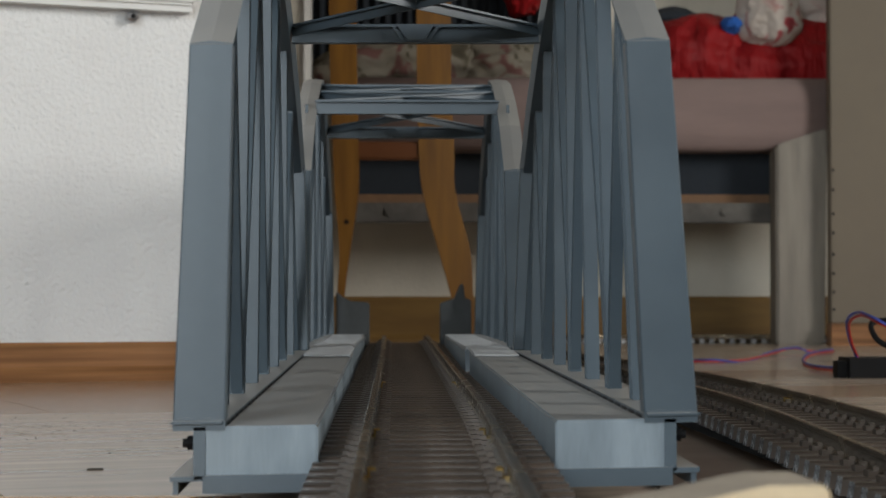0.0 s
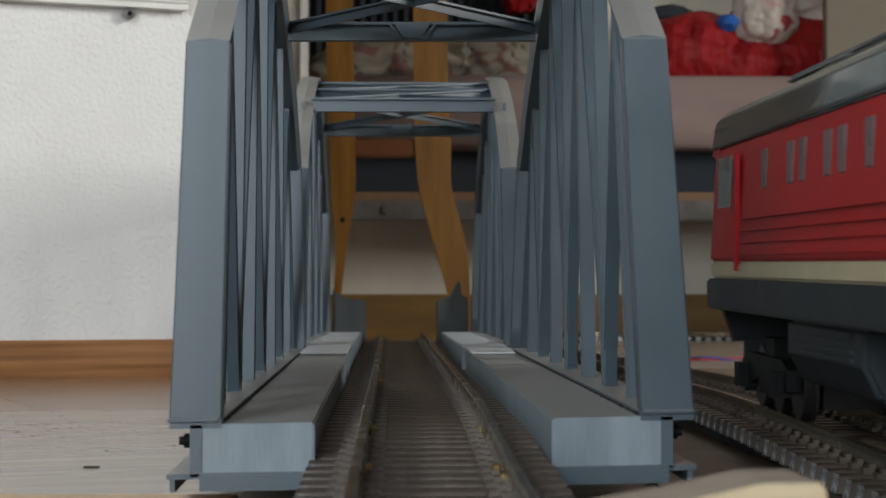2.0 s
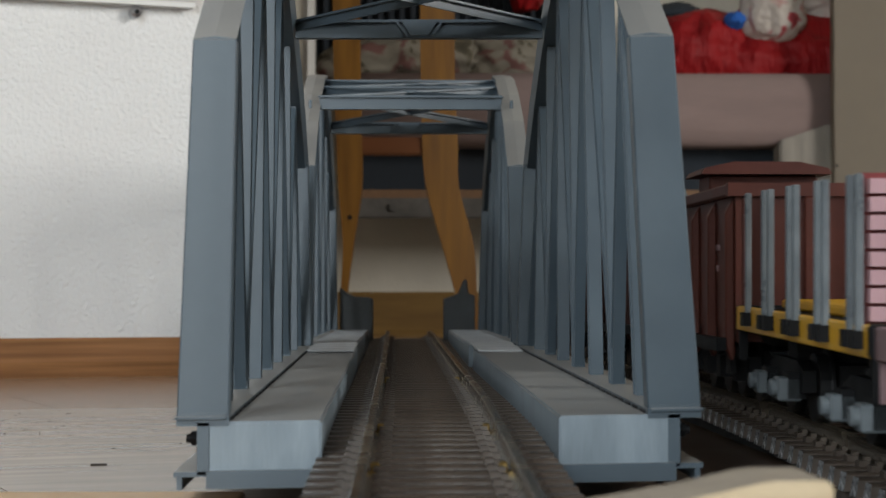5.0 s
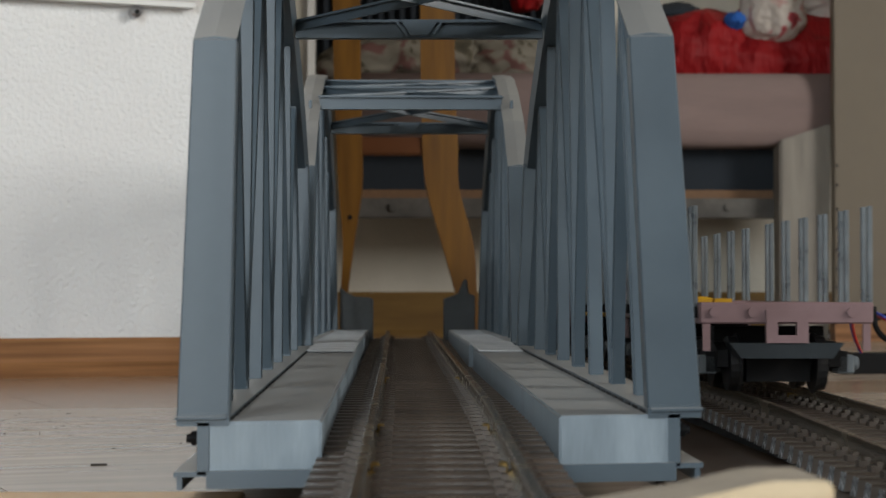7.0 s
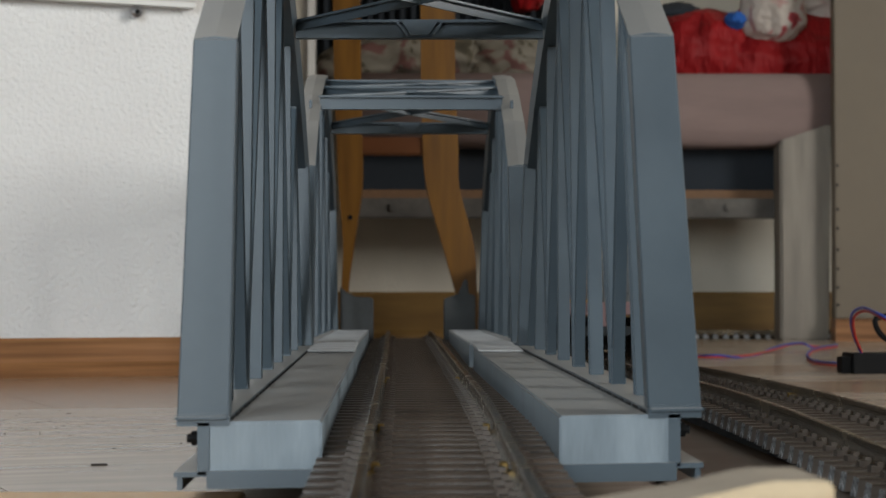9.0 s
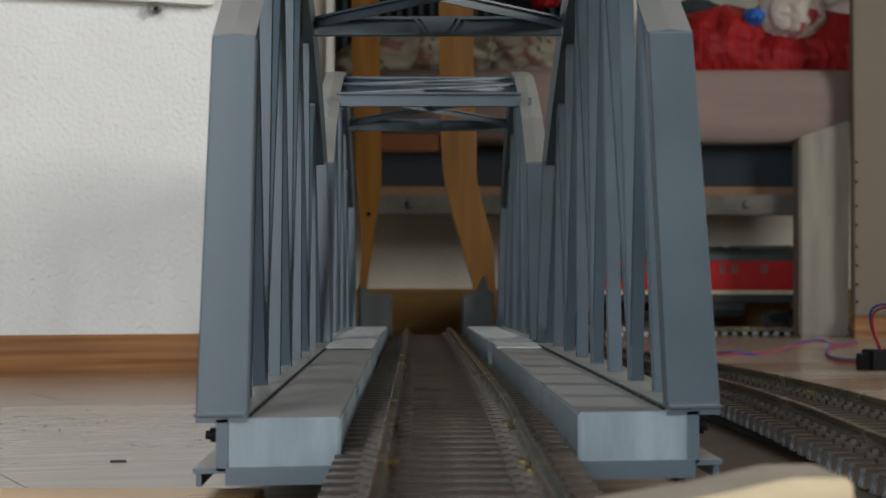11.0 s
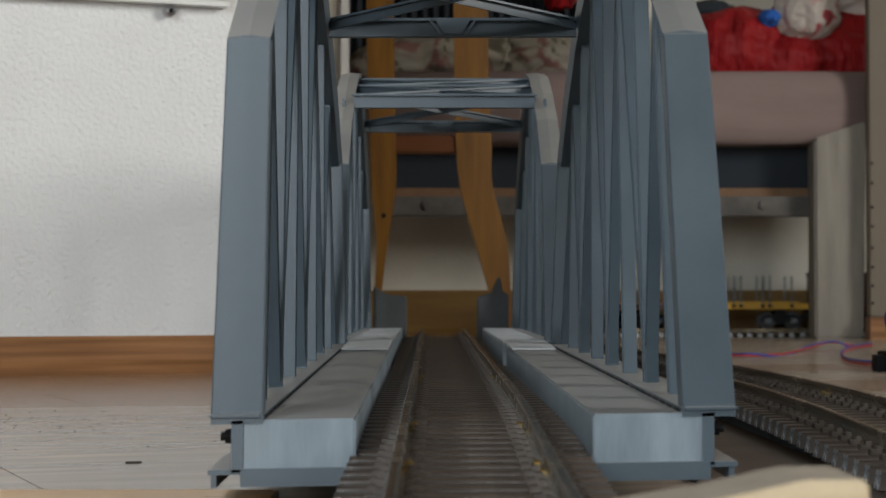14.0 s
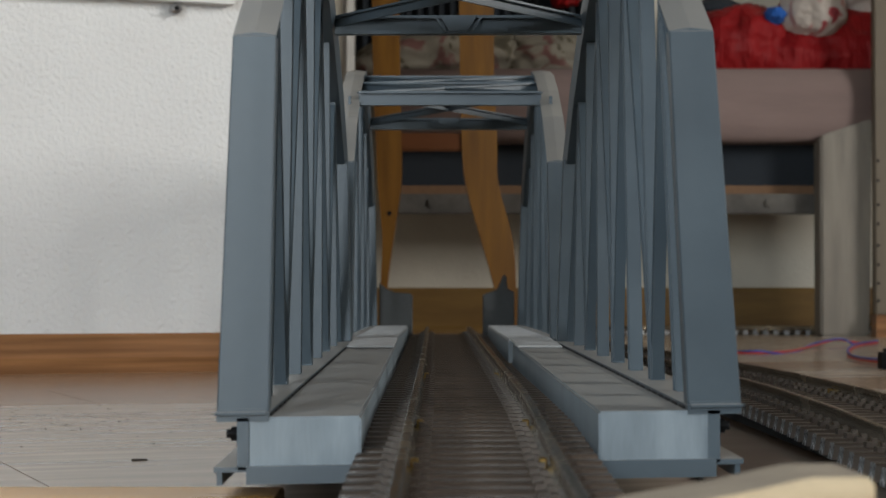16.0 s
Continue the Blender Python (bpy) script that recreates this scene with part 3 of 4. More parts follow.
# light ramp plates over the joint of the bridges
for bi, bo in ((-0.0290, -0.0580), (0.0470, 0.0745)):
    jt = thing("bearing_block", "pale stepped bearing block between the two bridges", "bearing", pose(0, 1.215, EYE - 0.0312, 0.75), "bearing blocks")
    for k in range(6):
        b = B()
        box(b, min(bi, bo), max(bi, bo), k * 0.020, k * 0.020 + 0.0185, -0.0009, 0.0006 + 0.0003 * (k % 3))
        bevel(b, 0.0005)
        part("plate", b, PALE, jt)

# boards below the bridge and the raw batten in front
b = B()
box(b, -0.60, -0.055, 0.60, 0.70, 0.0, EYE - 0.0674)
bevel(b, 0.0008)
tagged(part("base_board", b, BOARD), "yellow lacquered board under the bridge end", "board")
# height of the bridge rails against the lens: low before the bridge, then climbing over the spans
RISE = ((-0.2, 0.489, 0.62, 0.761, 0.95, 1.14, 1.45, 1.98, 2.06, 2.25), (-0.0478, -0.0476, -0.0443, -0.0404, -0.0391, -0.0384, -0.0363, -0.0322, -0.0320, -0.0360))


def rise(y):
    return sum(float(np.interp(y + k * 0.02, *RISE)) for k in range(-3, 4)) / 7


b = B()
wedge = [(y, EYE + rise(y) - 0.0156) for y in (-0.12, 0.50, 0.56, 0.60, 0.64, 0.68, 0.72, 0.76, 0.82, 0.9, 1.27, 1.6, 1.9, 2.0, 2.06, 2.12, 2.25)]
prism(b, [(-0.12, 0.0)] + wedge + [(2.25, 0.0)], -0.0235, 0.0490, "x")
tagged(part("base_plate", b, DARK), "black base wedge carrying the track over the bridges", "board")
b = B()
box(b, 0.1005, 0.290, 0.30, 1.36, 0.0, 0.0022)
bevel(b, 0.0005)
tagged(part("base_sheet", b, HARD), "dark brown hardboard sheet under the train track", "board")
# grey abutment uprights where the track leaves the second bridge
for prof in ([(-0.062, 0.0), (-0.0285, 0.0), (-0.0285, 0.0725), (-0.032, 0.0745), (-0.047, 0.0755), (-0.055, 0.0790), (-0.062, 0.0850)],
             [(0.0425, 0.0), (0.0740, 0.0), (0.0740, 0.0760), (0.0675, 0.0790), (0.0660, 0.0920), (0.0635, 0.0930), (0.0570, 0.0780), (0.0450, 0.0740), (0.0425, 0.0725)]):
    b = B()
    prism(b, prof, 1.99, 2.01)
    bevel(b, 0.0008)
    tagged(part("abutment_wing", b, WINGGREY), "dark grey plastic abutment wing at the bridge's end", "abutment", "abutment wings")
b = B()
d_ = 0.372
pr = [(K(1035, d_), 0.0), (K(1475, d_), 0.0), (K(1472, d_), Z(866, d_)), (K(1462, d_), Z(860, d_)), (K(1366, d_), Z(861, d_)), (K(1340, d_), Z(865, d_)), (K(1228, d_), Z(890, d_)), (K(1035, d_), Z(925, d_))]
prism(b, pr, d_, 0.404)
bevel(b, 0.0008, 2)
batten = tagged(part("wooden_batten", b, BATTEN), "short raw pine batten lying before the bridge", "batten")
batten.data.materials.append(BATTENTOP)
for f in batten.data.polygons:
    f.material_index = int(f.normal.z > 0.5)

# ---- train ----
LINE = smooth_path([(0.225, -2.1, 0), (0.205, -1.2, 0), (0.20, -0.4, 0), (0.20, 0.3, 0), (0.20, 1.0, 0), (0.196, 1.3, 0), (0.190, 1.55, 0), (0.178, 1.9, 0), (0.168, 2.4, 0),
                    (0.175, 3.0, 0), (0.197, 3.36, 0), (0.245, 3.58, 0), (0.35, 3.69, 0), (0.52, 3.71, 0), (0.7, 3.70, 0), (1.0, 3.69, 0), (1.6, 3.69, 0), (2.4, 3.69, 0), (3.3, 3.69, 0)], 24)
# the rail head lies below the lens by so much: the line climbs a short ramp beside the bridge
for _p in LINE:
    if _p.x < 0.24:
        _p.z = EYE - float(np.interp(_p.y, (0.45, 0.60, 0.73, 0.90, 1.05, 1.30, 1.60, 2.2, 3.0), (0.0568, 0.0562, 0.0540, 0.0500, 0.0484, 0.0478, 0.0484, 0.0520, 0.0565)))
    else:
        _p.z = EYE - 0.0565
RUN = [0.0]
for _a, _b in zip(LINE, LINE[1:]):
    RUN.append(RUN[-1] + (_b - _a).length)


def on_line(s):
    s = min(max(s, 0.0), RUN[-1] - 1e-6)
    i = int(np.searchsorted(RUN, s, side="right")) - 1
    f = (s - RUN[i]) / (RUN[i + 1] - RUN[i])
    return LINE[i].lerp(LINE[i + 1], f)


def s_at(y):
    return next(r for p, r in zip(LINE, RUN) if p.y >= y)


def sweep_rail(pts, off, ztop):
    """A rail of real section along pts, off metres to the side."""
    sec = [(-0.0026, -0.0083), (0.0026, -0.0083), (0.0026, -0.0074), (0.0008, -0.0060), (0.0008, -0.0030), (0.0016, -0.0022), (0.0016, -0.0004),
           (0.0011, 0.0), (-0.0011, 0.0), (-0.0016, -0.0004), (-0.0016, -0.0022), (-0.0008, -0.0030), (-0.0008, -0.0060), (-0.0026, -0.0074)]
    b = B()
    rings = []
    for i, p in enumerate(pts):
        d = (pts[min(i + 1, len(pts) - 1)] - pts[max(i - 1, 0)]).normalized()
        n = Vector((d.y, -d.x, 0))
        rings.append([b.verts.new(p + n * (off + u) + Vector((0, 0, ztop + v))) for u, v in sec])
    m = len(sec)
    for r0, r1 in zip(rings, rings[1:]):
        for k in range(m):
            b.faces.new((r0[k], r0[(k + 1) % m], r1[(k + 1) % m], r1[k]))
    b.faces.new(rings[0][::-1])
    b.faces.new(rings[-1])
    return b


def sleeper_me():
    b = B()
    # profile is (y, z) along x
    prof = [(-0.0050, 0), (0.0050, 0), (0.0046, 0.0060), (0.0036, 0.0068), (-0.0036, 0.0068), (-0.0046, 0.0060)]
    prism(b, prof, -0.0405, 0.0405, "x")
    for v in b.verts:                      # drafted ends
        v.co.x *= 1 - 0.028 * v.co.z / 0.0068
    for g in (-0.0225, 0.0225):
        for s in (-1, 1):
            box(b, g + s * 0.0056 - 0.0020, g + s * 0.0056 + 0.0020, -0.0032, 0.0032, 0.0066, 0.0090)
            box(b, g + s * 0.0040 - 0.0012, g + s * 0.0040 + 0.0012, -0.0016, 0.0016, 0.0088, 0.0104)
    me = mesh_of("sleeper", b, SLEEP)
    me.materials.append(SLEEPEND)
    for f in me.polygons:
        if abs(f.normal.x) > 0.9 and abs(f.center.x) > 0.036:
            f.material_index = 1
    return me


SLEEPER = sleeper_me()


def lay_track(name, label, pts, ztop, pitch, at=None):
    tr = thing(name, label, "railway track", at, group="model tracks")
    for off in (-0.0225, 0.0225):
        part("rail", sweep_rail(pts, off, ztop), RAIL, tr, "tarnished brass rail")
    run, nxt, out = 0.0, 0.0, []
    for a, c in zip(pts, pts[1:]):
        ln = (c - a).length
        while nxt < run + ln:
            p = a.lerp(c, (nxt - run) / ln)
            d = (c - a).normalized()
            out.append((p, math.degrees(math.atan2(-d.x, d.y))))
            nxt += pitch
        run += ln
    return tr, out


bpts = [Vector((float(np.interp(y, (0.5, 0.8, 1.2, 2.1), (0.0112, 0.0120, 0.0114, 0.0080))), y, rise(y))) for y in np.arange(-0.10, 2.24, 0.02)]
BZ = EYE
btrack, bsleepers = lay_track("bridge_track", "model track with brown sleepers across the bridges", bpts, BZ, 0.0192)
rtrack, rsleepers = lay_track("train_track", "model track with brown sleepers on the floor", [p for p in LINE if p.y > -0.35], 0.0, 0.0192)
bed_b = B()
bed_pts = [p for p in LINE if p.y > 0.45]
rows_ = []
for i, p in enumerate(bed_pts):
    d = (bed_pts[min(i + 1, len(bed_pts) - 1)] - bed_pts[max(i - 1, 0)]).normalized()
    n = Vector((d.y, -d.x, 0)).normalized()
    top = max(p.z - 0.0153, 0.0026)
    rows_.append([bed_b.verts.new((p.x + n.x * u, p.y + n.y * u, z)) for u, z in ((-0.036, 0.0), (-0.031, top), (0.031, top), (0.036, 0.0))])
for r0, r1 in zip(rows_, rows_[1:]):
    for k in range(4):
        bed_b.faces.new((r0[k], r0[(k + 1) % 4], r1[(k + 1) % 4], r1[k]))
# black here stands for the deep shade in the sleeper gaps
part("track_bed", bed_b, DARK, rtrack, "track bed blackened as shade between the sleepers")
for tr, yy in ((btrack, (0.60, 0.73, 1.10)), (rtrack, (1.12, 0.60))):
    for y in yy:
        for off in (-0.0225, 0.0225):
            b = B()
            z = BZ + rise(y) if tr is btrack else min(LINE, key=lambda p: abs(p.y - y)).z
            xx = (min(bpts, key=lambda p: abs(p.y - y)).x if tr is btrack else 0.2005) + off
            s = 1 if off < 0 else -1
            box(b, xx + s * 0.0018, xx + s * 0.0044, y - 0.0028, y + 0.0028, z - 0.0078, z - 0.0042)
            bevel(b, 0.0005)
            part("rail_joiner", b, BRASS, tr, "small shiny brass rail joiner")


def path_pose(s_front, length):
    """The pose of a car of that length whose front end is at s_front on the line."""
    q = 0.2 * length
    a, c = on_line(s_front - q), on_line(s_front - length + q)
    d = a - c
    m = (a + c) / 2
    return pose(m.x, m.y, m.z, math.degrees(math.atan2(d.z, math.hypot(d.x, d.y))), 0, math.degrees(math.atan2(-d.x, d.y)))


def wheelset(car, y, r=0.0145, parent=None):
    b = B()
    cyl(b, (0, y, r), 0.0022, 0.050, "x", 10)
    for s in (-1, 1):
        cyl(b, (s * 0.0235, y, r), r, 0.005, "x", 24)
        cyl(b, (s * 0.0205, y, r), r + 0.0016, 0.0014, "x", 24)
    part("wheelset", b, WHEEL, parent or car)


def bogie(car, y, material, half=0.030):
    b = B()
    for s in (-1, 1):
        prism(b, [(-half - 0.012, 0.013), (-half + 0.004, 0.011), (-0.012, 0.016), (-0.008, 0.009), (0.008, 0.009), (0.012, 0.016), (half - 0.004, 0.011), (half + 0.012, 0.013),
                  (half + 0.012, 0.022), (half, 0.026), (-half, 0.026), (-half - 0.012, 0.022)], s * 0.030 - 0.003, s * 0.030 + 0.003, "x")
        for k in (-1, 1):
            box(b, s * 0.034 - 0.004, s * 0.034 + 0.004, k * half - 0.006, k * half + 0.006, 0.010, 0.021)
    box(b, -0.03, 0.03, -0.010, 0.010, 0.020, 0.034)
    # added core between the wheels, blocks light from under the car
    box(b, -0.017, 0.017, -half - 0.010, half + 0.010, 0.005, 0.024)
    for v in b.verts:
        v.co.y += y
    bg = part("bogie", b, material, car, "dark bogie frame with an added light-blocking core")
    for k in (-1, 1):
        wheelset(car, y + k * half, parent=bg)


def buffers(car, L, z=0.044, m=None):
    for e in (-1, 1):
        for s in (-1, 1):
            b = B()
            cyl(b, (s * 0.028, e * (L / 2 + 0.004), z), 0.0035, 0.010, "y", 12)
            cyl(b, (s * 0.028, e * (L / 2 + 0.0095), z), 0.0075, 0.002, "y", 18)
            part("buffer", b, m or LOCFRAME, car, smooth=False)


def locomotive():
    L, W = 0.481, 0.0465
    car = thing("diesel_locomotive", "red model diesel locomotive with grey roof and cream band", "locomotive")
    z0, z1, z2, z3 = 0.048, 0.0605, 0.0685, 0.123
    h = L / 2
    plan = lambda i: [(-W + i, -h + 0.010), (-W * 0.88, -h + i), (W * 0.88, -h + i), (W - i, -h + 0.010), (W - i, h - 0.010), (W * 0.88, h - i), (-W * 0.88, h - i), (-W + i, h - 0.010)]

    def layer(za, zb, i=0.0, j=0.0):
        b = B()
        a = [b.verts.new((x, y, za)) for x, y in plan(i)]
        c = [b.verts.new((x, y, zb)) for x, y in plan(j)]
        n = len(a)
        for k in range(n):
            b.faces.new((a[k], a[(k + 1) % n], c[(k + 1) % n], c[k]))
        b.faces.new(a[::-1])
        b.faces.new(c)
        bevel(b, 0.0012, 2)
        return b
    part("frame", layer(z0 - 0.002, z1, -0.002, -0.002), LOCFRAME, car, "dark grey frame")
    part("band", layer(z1 + 0.0002, z2, 0.0004, 0.0004), CREAM, car, "cream stripe along the body")
    body = part("body", layer(z2 + 0.0002, z3, 0, 0.0030), LOCRED, car, "glossy red body shell")
    # roof
    def arc(w, base, rise):
        return [(-w, base)] + [(math.cos(math.pi * (1 - k / 12)) * w * 0.985, base + 0.003 + rise * math.sin(math.pi * k / 12) ** 0.55) for k in range(13)] + [(w, base)]
    b = B()
    prism(b, arc(W - 0.0015, z3, 0.022), -h + 0.003, h - 0.003)
    for v in b.verts:
        if v.co.z > z3 + 0.002:
            v.co.y *= 1 - max(0.0, v.co.z - z3 - 0.013) / 0.016 * 0.17
    bevel(b, 0.0008, 2)
    roof = part("roof", b, LOCGREY, car, "grey rounded roof with raked ends", True)
    for e in (-1, 1):
        b = B()
        w = W - 0.0025
        prism(b, [(-w, z3 - 0.004), (w, z3 - 0.004), (w - 0.001, z3 + 0.0065), (w - 0.006, z3 + 0.0092), (-w + 0.006, z3 + 0.0092), (-w + 0.001, z3 + 0.0065)], e * (h - 0.011) - 0.0110, e * (h - 0.011) + 0.0112)
        bevel(b, 0.0010, 2)
        part("cab_front", b, LOCRED, car, "red flat-topped cab front")
        b = B()
        prism(b, [(-w, z3 + 0.0093), (w, z3 + 0.0093)] + [(math.cos(math.pi * k / 10) * w * 0.97, z3 + 0.0100 + 0.0115 * math.sin(math.pi * k / 10) ** 0.8) for k in range(11)], e * (h - 0.020) - 0.022, e * (h - 0.020) + 0.0215)
        part("visor", b, LOCGREY, car, "dark grey roof visor over the cab", True)
    for y, w, d, hh, nm in ((-0.17, 0.012, 0.014, 0.010, "horn"), (-0.02, 0.026, 0.05, 0.006, "roof_fan"), (0.10, 0.024, 0.06, 0.008, "exhaust")):
        b = B()
        box(b, -w, w, y - d, y + d, z3 + 0.0235, z3 + 0.0245 + hh * 0.6)
        bevel(b, 0.0025, 2)
        part(nm, b, LOCGREY, roof)
    for k in range(6):
        for s in (-1, 1):
            b = B()
            m = Matrix.Translation((s * 0.031, -0.09 + k * 0.028, z3 + 0.0190)) @ Matrix.Rotation(s * 0.55, 4, "Y")
            box(b, -0.008, 0.008, -0.011, 0.011, -0.002, 0.0022, m)
            part("roof_grille", b, LOCFRAME, roof)
    # side ribs, side windows, grilles
    for s in (-1, 1):
        for k in range(4):
            b = B()
            z = z2 + 0.003 + k * 0.0052
            box(b, s * W - 0.0006, s * W + 0.0006, -h + 0.095, h - 0.095, z, z + 0.0014)
            part("rib", b, LOCRED, body)
        for y in (-0.115, -0.085, -0.045, -0.022, 0.022, 0.045, 0.10):
            b = B()
            xx = s * (W - 0.0022)
            box(b, xx - 0.001, xx + 0.0012, y - 0.005, y + 0.005, z3 - 0.024, z3 - 0.007)
            bevel(b, 0.0006)
            part("engine_window", b, DIMGLASS, body)
        for e in (-1, 1):
            b = B()
            xx = s * (W - 0.0024)
            box(b, xx - 0.001, xx + 0.0014, e * (h - 0.040) - 0.018, e * (h - 0.040) + 0.018, z3 - 0.032, z3 - 0.005)
            bevel(b, 0.0006)
            part("cab_side_window", b, GLASS, body)
            b = B()
            box(b, s * W - 0.001, s * W + 0.0012, e * (h - 0.083) - 0.002, e * (h - 0.083) + 0.002, z2 - 0.004, z3 - 0.006)
            part("door_handrail", b, LOCRED, body)
            b = B()
            box(b, s * (W - 0.001) - 0.001, s * (W - 0.001) + 0.0012, e * (h - 0.076) - 0.005, e * (h - 0.076) + 0.005, z3 - 0.032, z3 - 0.008)
            part("vent", b, LOCFRAME, body)
    for e in (-1, 1):
        for s in (-1, 1):
            # windscreen
            b = B()
            y = e * (h + 0.0006)
            vs = [(s * 0.0050, z3 - 0.023), (s * 0.0075, z3 - 0.026), (s * 0.0370, z3 - 0.026), (s * 0.0395, z3 - 0.023), (s * 0.0395, z3 - 0.002), (s * 0.0365, z3 + 0.0015), (s * 0.0080, z3 + 0.0015), (s * 0.0050, z3 - 0.0015)]
            prism(b, vs, y - 0.0012, y + 0.0014)
            part("windscreen", b, GLASS, body)
            b = B()
            bar(b, (s * 0.024, y + e * 0.002, z3 - 0.030), (s * 0.014, y + e * 0.002, z3 - 0.010), 0.0007, 0.0007)
            part("wiper", b, DARK, body)
            b = B()
            box(b, s * 0.0365 - 0.0078, s * 0.0365 + 0.0078, e * (h + 0.002) - 0.003, e * (h + 0.002) + 0.003, 0.0465, 0.0600)
            bevel(b, 0.0008)
            lamp = part("lamp_housing", b, LOCFRAME, car)
            b = B()
            cyl(b, (s * 0.0395, e * (h + 0.0055), 0.0535), 0.0036, 0.002, "y", 16)
            part("tail_lamp", b, REDL, lamp, "red tail lamp lens")
            b = B()
            cyl(b, (s * 0.0325, e * (h + 0.0055), 0.0535), 0.0030, 0.002, "y", 16)
            part("head_lamp", b, STEEL, lamp, "white headlamp lens")
        b = B()
        prism(b, [(-0.034, 0.030), (0.034, 0.030), (0.040, 0.046), (-0.040, 0.046)], e * (h - 0.004) - 0.004, e * (h - 0.004) + 0.004)
        part("buffer_beam", b, LOCFRAME, car)
        b = B()
        box(b, -0.030, 0.030, e * (h - 0.01) - 0.002, e * (h - 0.01) + 0.002, 0.006, 0.031)
        part("snow_plough", b, LOCFRAME, car)
    b = B()
    prism(b, [(-0.036, 0.020), (0.036, 0.020), (0.042, 0.032), (0.042, 0.046), (-0.042, 0.046), (-0.042, 0.032)], -0.065, 0.065)
    bevel(b, 0.002, 2)
    tank = part("fuel_tank", b, LOCFRAME, car)
    for s in (-1, 1):
        for k in range(4):
            b = B()
            box(b, s * 0.042 - 0.001, s * 0.042 + 0.001, -0.05, 0.05, 0.033 + k * 0.003, 0.0345 + k * 0.003)
            part("rib", b, LOCFRAME, tank)
    for y in (-0.165, 0.165):
        bogie(car, y, DARK, 0.042)
        wheelset(car, y)
    buffers(car, L, 0.040)
    return car


def open_wagon(L, top, label, paint, high=False):
    car = thing("open_wagon", label, "railway wagon")
    h, W, z0 = L / 2, 0.0455, 0.030
    b = B()
    box(b, -W + 0.002, W - 0.002, -h, h, z0, z0 + 0.008)
    part("floor_frame", b, paint, car)
    for s in (-1, 1):
        b = B()
        box(b, s * (W - 0.0025) - 0.0015, s * (W - 0.0025) + 0.0015, -h, h, z0 + 0.006, top)
        w = part("side_wall", b, paint, car)
        n = int(L / 0.046)
        for k in range(n + 1):
            b = B()
            y = -h + 0.006 + k * (L - 0.012) / n
            prism(b, [(0, z0 - 0.008), (s * 0.0015, z0 - 0.009), (s * 0.0045, z0 - 0.002), (s * 0.0045, top - 0.012), (0, top - 0.004)], y - 0.0036, y + 0.0036)
            for v in b.verts:
                v.co.x += s * (W - 0.001)
            bevel(b, 0.0008)
            part("stanchion", b, paint, w)
        b = B()
        box(b, s * W - 0.003, s * W + 0.0035, -h - 0.001, h + 0.001, top - 0.004, top + 0.002)
        bevel(b, 0.001)
        part("top_rail", b, paint, w)
        b = B()
        box(b, s * W - 0.008, s * W - 0.0035, -h, h, z0 - 0.004, z0 + 0.002)
        part("sole_bar", b, DARK, car)
        for e in (-1, 1):
            b = B()
            bar(b, (s * (W - 0.004), e * (h - 0.03), z0 - 0.016), (s * (W - 0.004), e * (h - 0.03), z0), 0.003, 0.012, (0, 1, 0))
            part("step", b, DARK, car)
        # faded lettering on the side, as plain bars
        for k, (yy, zz, ww) in enumerate(((-0.25, 0.72, 0.10), (-0.25, 0.62, 0.07), (0.2, 0.7, 0.06))):
            b = B()
            box(b, s * (W - 0.0009) - 0.0003, s * (W - 0.0009) + 0.0003, yy * L - ww * L / 2, yy * L + ww * L / 2, top * zz, top * zz + 0.003)
            part("lettering_bar", b, FLATBR, w)
    for e in (-1, 1):
        b = B()
        box(b, -W + 0.0045, W - 0.0045, e * (h - 0.0015) - 0.0015, e * (h - 0.0015) + 0.0015, z0 + 0.006, top)
        w = part("end_wall", b, paint, car)
        for x in (-0.03, -0.010, 0.010, 0.03):
            b = B()
            box(b, x - 0.0028, x + 0.0028, e * (h + 0.0015) - 0.0018, e * (h + 0.0015) + 0.0018, z0, top - 0.004)
            bevel(b, 0.0008)
            part("end_rib", b, paint, w)
        b = B()
        box(b, -W - 0.003, W + 0.003, e * h - 0.003, e * h + 0.003, top - 0.004, top + 0.0022)
        part("top_rail", b, paint, w)
    if high:
        b = B()
        box(b, -0.030, 0.030, h - 0.052, h - 0.016, top - 0.030, top + 0.015)
        bevel(b, 0.001)
        hut = part("brake_cab", b, paint, car, "small red brake cab above the wagon's end")
        b = B()
        prism(b, [(-0.036, top + 0.0152), (0.036, top + 0.0152), (0.034, top + 0.0185), (0.018, top + 0.022), (-0.018, top + 0.022), (-0.034, top + 0.0185)], h - 0.062, h - 0.004)
        part("cab_roof", b, paint, hut)
    for y in (-h + 0.065, h - 0.065):
        bogie(car, y, DARK, 0.024)
    buffers(car, L, 0.036, DARK)
    b = B()
    box(b, -0.012, 0.012, -h + 0.10, h - 0.10, 0.016, z0)
    part("brake_gear", b, DARK, car)
    return car


